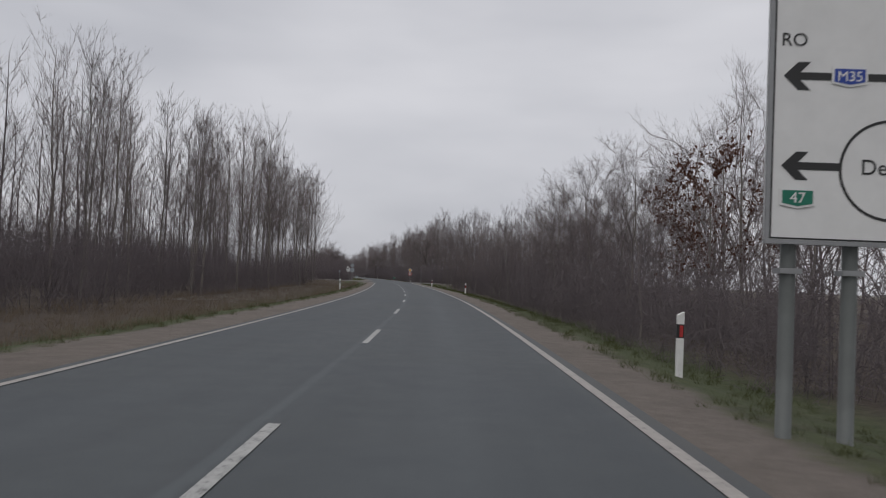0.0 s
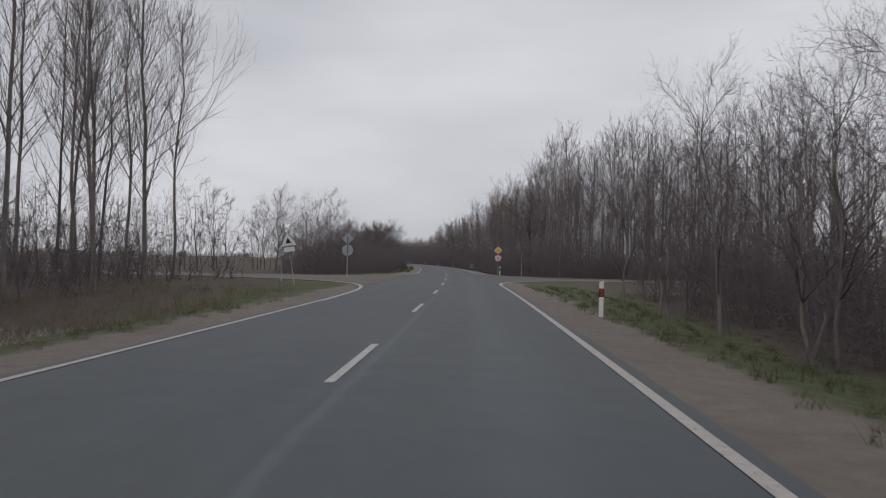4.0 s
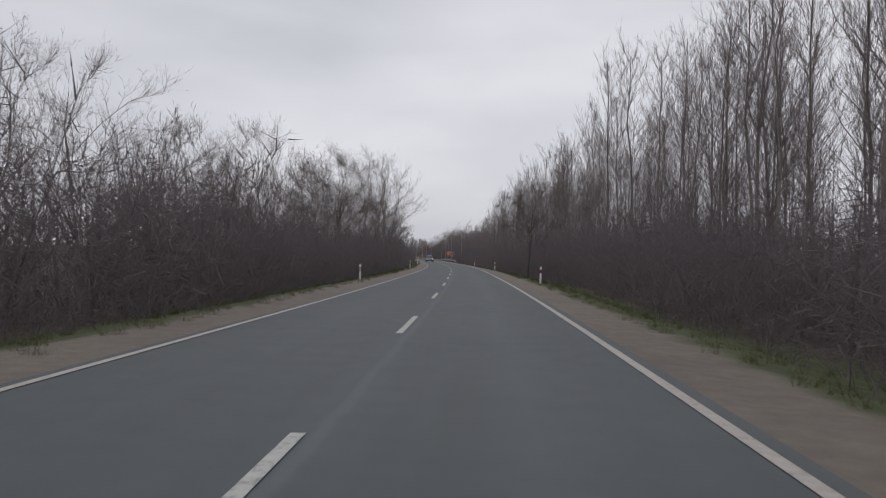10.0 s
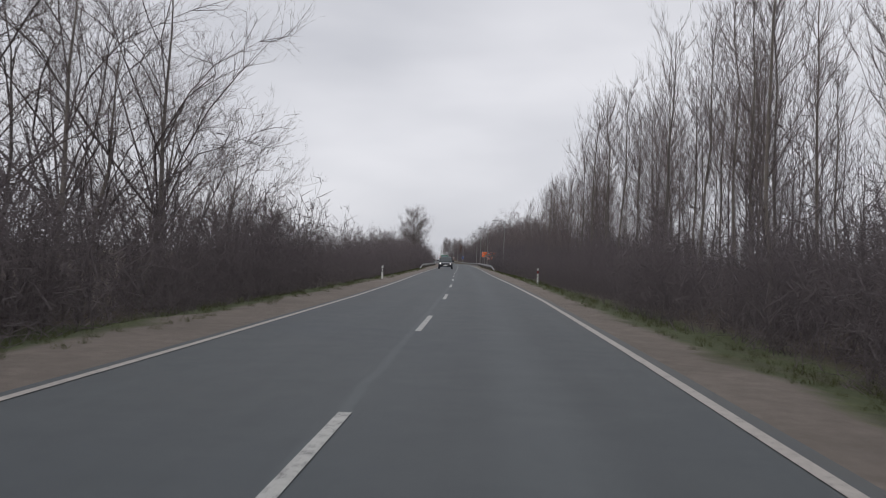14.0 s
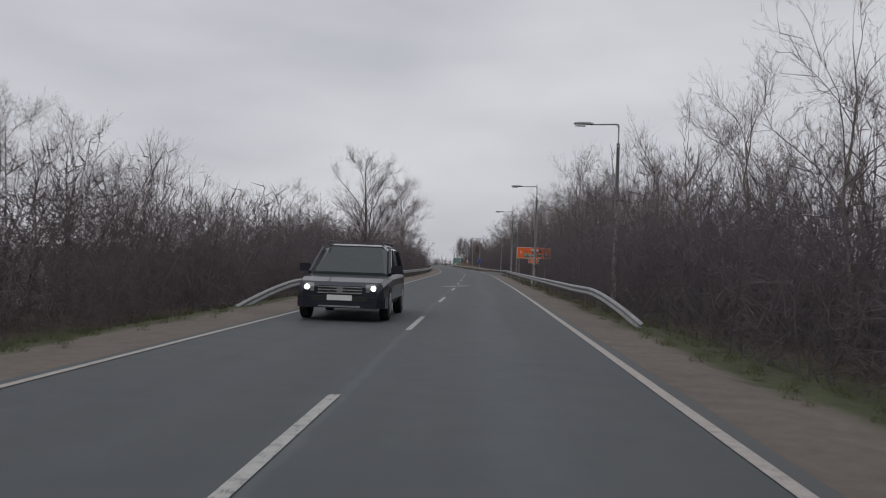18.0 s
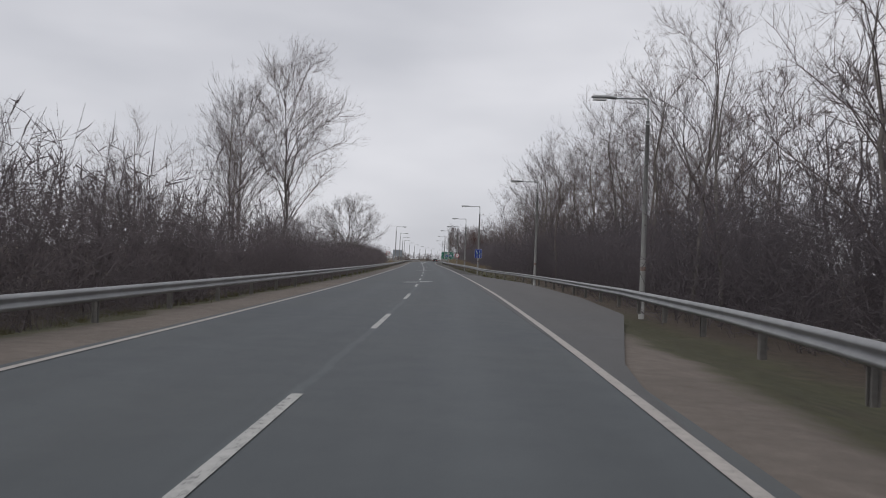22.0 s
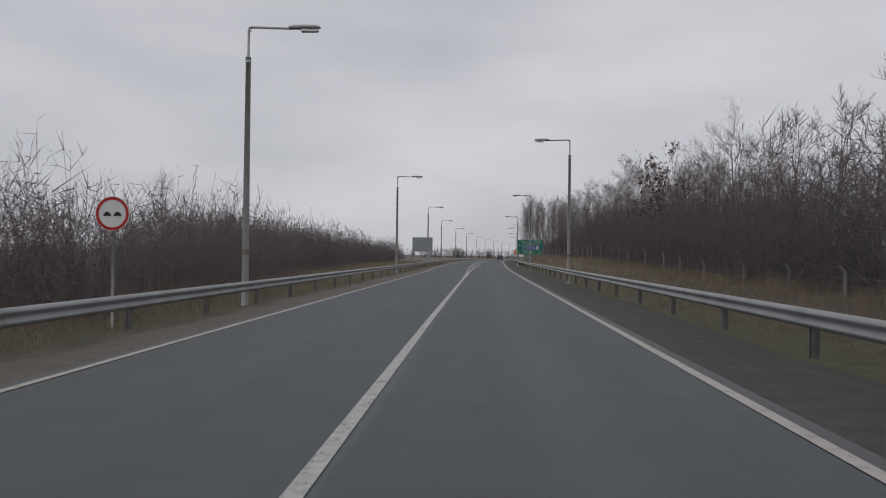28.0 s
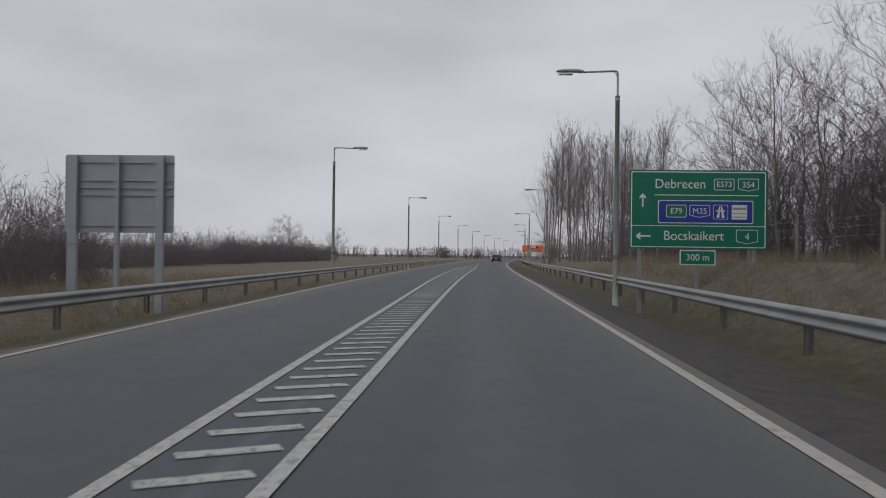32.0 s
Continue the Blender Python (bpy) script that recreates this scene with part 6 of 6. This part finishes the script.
M_CAR = car_paint("dark_car_paint", (0.01, 0.014, 0.028))
M_CAR_WHITE = car_paint("white_car_paint", (0.6, 0.6, 0.6))
M_GLASS = simple("tinted_glass", (0.05, 0.06, 0.062), 0.06, 0.0, 0.05)
M_TYRE = simple("tyre_rubber", (0.02, 0.02, 0.02), 0.85)
M_RIM = simple("alloy", (0.4, 0.4, 0.41), 0.35, 0.8)
M_CHROME = simple("chrome", (0.55, 0.56, 0.57), 0.2, 0.9, 0.05)
M_TAIL = simple("tail_lamp", (0.35, 0.02, 0.02), 0.25)
M_HEAD, hn, hl, hb = nodes_of("lit_headlamp", 0.2)
hb.inputs["Base Color"].default_value = (0.9, 0.9, 0.9, 1)
hb.inputs["Emission Color"].default_value, hb.inputs["Emission Strength"].default_value = (1, 0.98, 0.93, 1), 2.5


def loft(sections, name, material):
    """A skin over mirrored half outlines; a section is y and its x, z points from the bottom up."""
    sh = Shape()
    v, f = [], []
    for y, half_ in sections:
        ring = [(x, y, z) for x, z in half_] + [(-x, y, z) for x, z in reversed(half_)]
        v += ring
    m = len(sections[0][1]) * 2
    for i in range(len(sections) - 1):
        for k in range(m):
            f.append((i * m + k, i * m + (k + 1) % m, (i + 1) * m + (k + 1) % m, (i + 1) * m + k))
    f += [tuple(reversed(range(m))), tuple(range((len(sections) - 1) * m, len(sections) * m))]
    return sh.add(v, f).mesh(name, material, False)


def rounded_lamp(sx, W, L, zb):
    """A lens that wraps round the front corner."""
    ring = [(0.56, 0.0, -0.2), (0.7, -0.03, -0.19), (0.86, -0.16, -0.2), (0.9, -0.3, -0.22)]
    v = [(sx * W * x, L + y + dy, zb + z + dz) for x, y, z in ring for dy, dz in ((0.015, 0.0), (0.03, -0.08), (0.015, -0.17))]
    f = [(i * 3 + k, i * 3 + k + 1, i * 3 + k + 4, i * 3 + k + 3) for i in range(3) for k in range(2)]
    return v, [q if sx < 0 else tuple(reversed(q)) for q in f]


def make_car(name, m, tall, paint, lit, label):
    """A car whose front looks along +y. tall: an off-road estate, else a hatchback."""
    car = tagged(new(name), label, "car")
    car.matrix_basis = m
    L, W, R, zb, zr = (2.37, 0.96, 0.37, 0.98, 1.64) if tall else (2.1, 0.88, 0.31, 0.88, 1.47)
    lo = 0.3 if tall else 0.24

    def section(y, w_, z0, z1):
        return y, [(w_ * 0.9, z0), (w_, z0 + 0.14), (w_, z0 + (z1 - z0) * 0.55), (w_ * 0.985, z1 - 0.1), (w_ * 0.93, z1)]

    sec = [section(-L, W * 0.86, lo + 0.12, zb - 0.02), section(-L + 0.08, W * 0.95, lo + 0.04, zb), section(-L + 0.5, W, lo, zb + 0.02), section(0.0, W, lo, zb), section(L * 0.42, W, lo, zb - 0.02),
           section(L - 0.55, W * 0.985, lo, zb - 0.08), section(L - 0.15, W * 0.93, lo + 0.02, zb - 0.16), section(L, W * 0.82, lo + 0.1, zb - 0.26)]
    body = part("body", loft(sec, "body", paint), car)
    back = -L + 0.15
    gl = [(back, [(W * 0.88, zb - 0.03), (W * 0.86, zb + 0.02), (W * 0.84, zb + 0.06)]), (back + 0.3, [(W * 0.9, zb - 0.03), (W * 0.82, zr - 0.16), (W * 0.7, zr - 0.06)]), (back + 0.75, [(W * 0.91, zb - 0.03), (W * 0.8, zr - 0.1), (W * 0.66, zr)]),
          (-0.15, [(W * 0.92, zb - 0.03), (W * 0.78, zr - 0.1), (W * 0.62, zr)]), (L * 0.08, [(W * 0.92, zb - 0.03), (W * 0.77, zr - 0.13), (W * 0.62, zr - 0.05)]), (L * 0.47, [(W * 0.9, zb - 0.04), (W * 0.86, zb), (W * 0.8, zb + 0.03)])]
    cabin = part("windows", loft(gl, "windows", M_GLASS), car, "dark glass")
    roof = [(back + 0.32, [(W * 0.74, zr - 0.075), (W * 0.7, zr - 0.045)]), (back + 0.75, [(W * 0.72, zr - 0.03), (W * 0.66, zr + 0.012)]), (-0.15, [(W * 0.7, zr - 0.03), (W * 0.62, zr + 0.014)]), (L * 0.08, [(W * 0.7, zr - 0.09), (W * 0.64, zr - 0.03)])]
    part("roof", loft(roof, "roof", paint), car)
    for sx in (1, -1):
        for ya, yb, za, zb_ in ((L * 0.08, L * 0.47, zr - 0.1, zb), (-0.1, -0.1, zr - 0.1, zb), (back + 0.75, back + 0.2, zr - 0.1, zb)):
            part("pillar", Shape().tube([(sx * W * 0.815, ya, za), (sx * W * 0.93, yb, zb_)], [0.04, 0.045], 6).mesh("pillar", paint), car)
        part("mirror", Shape().box(sx * W * 0.95, sx * (W + 0.2), L * 0.4 - 0.1, L * 0.4, zb + 0.02, zb + 0.2).mesh("mirror", paint), car)
        for yy in (L * 0.62, -L * 0.62):
            wh = part("wheel", Shape().tube([(sx * (W - 0.2), yy, R), (sx * (W - 0.18), yy, R), (sx * (W - 0.02), yy, R), (sx * W, yy, R)], [R - 0.03, R, R, R - 0.03], 24).mesh("wheel", M_TYRE), car)
            part("rim", Shape().tube([(sx * (W - 0.04), yy, R), (sx * (W + 0.012), yy, R)], [R * 0.66, R * 0.6], 20).mesh("rim", M_RIM), wh)
        part("head_lamp", Shape().add(*rounded_lamp(sx, W, L, zb)).mesh("head_lamp", M_RIM if lit else M_GLASS), car)
        if lit:
            part("bulb", Shape().tube([(sx * W * 0.72, L - 0.03, zb - 0.28), (sx * W * 0.72, L + 0.03, zb - 0.28)], [0.06, 0.055], 14).mesh("bulb", M_HEAD), car, "lit white bulb")
        part("tail_lamp", Shape().box(min(sx * W * 0.68, sx * W * 0.93), max(sx * W * 0.68, sx * W * 0.93), -L - 0.01, -L + 0.12, zb - 0.24, zb + 0.0).mesh("tail_lamp", M_TAIL), car)
    grille = part("grille", Shape().box(-W * 0.48, W * 0.48, L - 0.02, L + 0.02, zb - 0.42, zb - 0.24).mesh("grille", M_BLACK), car)
    for k in range(3):
        part("grille_bar", Shape().box(-W * 0.48, W * 0.48, L + 0.02, L + 0.035, zb - 0.4 + 0.06 * k, zb - 0.375 + 0.06 * k).mesh("grille_bar", M_CHROME), grille)
    part("badge", Shape().tube([(0, L + 0.02, zb - 0.33), (0, L + 0.045, zb - 0.33)], [0.07, 0.07], 16).mesh("badge", M_CHROME), grille)
    part("front_bumper", Shape().slab([(-W * 0.99, L - 0.55), (W * 0.99, L - 0.55), (W * 0.96, L - 0.2), (W * 0.8, L + 0.01), (W * 0.5, L + 0.05), (-W * 0.5, L + 0.05), (-W * 0.8, L + 0.01), (-W * 0.96, L - 0.2)], lo - 0.02, zb - 0.46).mesh("front_bumper", paint), car)
    part("lower_trim", Shape().box(-W * 0.45, W * 0.45, L + 0.05, L + 0.065, lo + 0.0, lo + 0.035).mesh("lower_trim", M_CHROME), car)
    part("air_intake", Shape().box(-W * 0.6, W * 0.6, L + 0.05, L + 0.06, lo + 0.13, lo + 0.22).mesh("air_intake", M_BLACK), car)
    part("rear_bumper", Shape().box(-W * 0.86, W * 0.86, -L - 0.05, -L + 0.1, lo + 0.06, lo + 0.32).mesh("rear_bumper", paint), car)
    for yy in (L + 0.055, -L - 0.02):
        part("number_plate", Shape().box(-0.26, 0.26, min(yy, yy + 0.01), max(yy, yy + 0.01), zb - 0.54 if yy > 0 else zb - 0.3, zb - 0.43 if yy > 0 else zb - 0.19).mesh("number_plate", M_SIGN_WHITE), car, "pale plate")
    for sx in (1, -1):
        if tall:
            part("roof_rail", Shape().tube([(sx * W * 0.66, back + 0.5, zr + 0.0), (sx * W * 0.66, back + 0.6, zr + 0.07), (sx * W * 0.66, 0.2, zr + 0.07), (sx * W * 0.66, 0.35, zr)], [0.018] * 4, 6).mesh("roof_rail", M_BLACK), car)
    return car


make_car("off_road_car", stand(437.2, -1.52, 0.0, 180), True, M_CAR, True, "dark blue off-road estate car with lit headlamps on the road")
make_car("hatchback_car", stand(914.0, 1.9), False, M_CAR, False, "black hatchback car driving ahead on the road")
make_car("hatchback_car", stand(985.0, -1.7, 0.0, 180), False, M_CAR_WHITE, True, "white hatchback car with lit headlamps on the road")


# ---- marks on the road ----
def blot(s, d, w_, h_, seed):
    rg = np.random.default_rng(seed)
    q = [(s + h_ * math.sin(2 * math.pi * k / 14) * rg.uniform(0.5, 1.1), d + w_ * math.cos(2 * math.pi * k / 14) * rg.uniform(0.5, 1.1)) for k in range(14)]
    return Shape().add([tuple(spot(a, b, 0.005)) for a, b in q], [tuple(range(14))])


M_TAR = simple("tar_stain", (0.024, 0.024, 0.026), 0.6, 0.0, 0.3, 8.0)
stains = tagged(new("tar_stains"), "dark tar stains on the asphalt", "stain", kind="structure")
for i, (s, d, w_, h_) in enumerate(((79.6, 1.75, 0.13, 0.4), (78.6, 1.85, 0.2, 0.25), (77.9, 1.8, 0.28, 0.3), (36.5, 1.9, 0.12, 0.5), (38.0, 1.75, 0.14, 0.3), (29.5, 2.3, 0.15, 0.2), (212.8, 1.55, 0.15, 0.45), (213.7, 1.45, 0.1, 0.25), (199.5, 1.3, 0.08, 0.2))):
    part("stain", blot(s, d, w_, h_, 200 + i).mesh("stain", M_TAR), stains)
part("joint", ribbon([(574.6, -3.0), (575.0, -0.2)], 0.06, 0.006).mesh("joint", M_CONCRETE), stains)
for i, (s, d) in enumerate(((560.5, 4.9), (566, 5.5), (557, 5.0))):
    part("crack", ribbon([(s, d), (s + 1.2, d - 0.1), (s + 2.6, d + 0.05)], 0.03, 0.009).mesh("crack", M_TAR), stains)
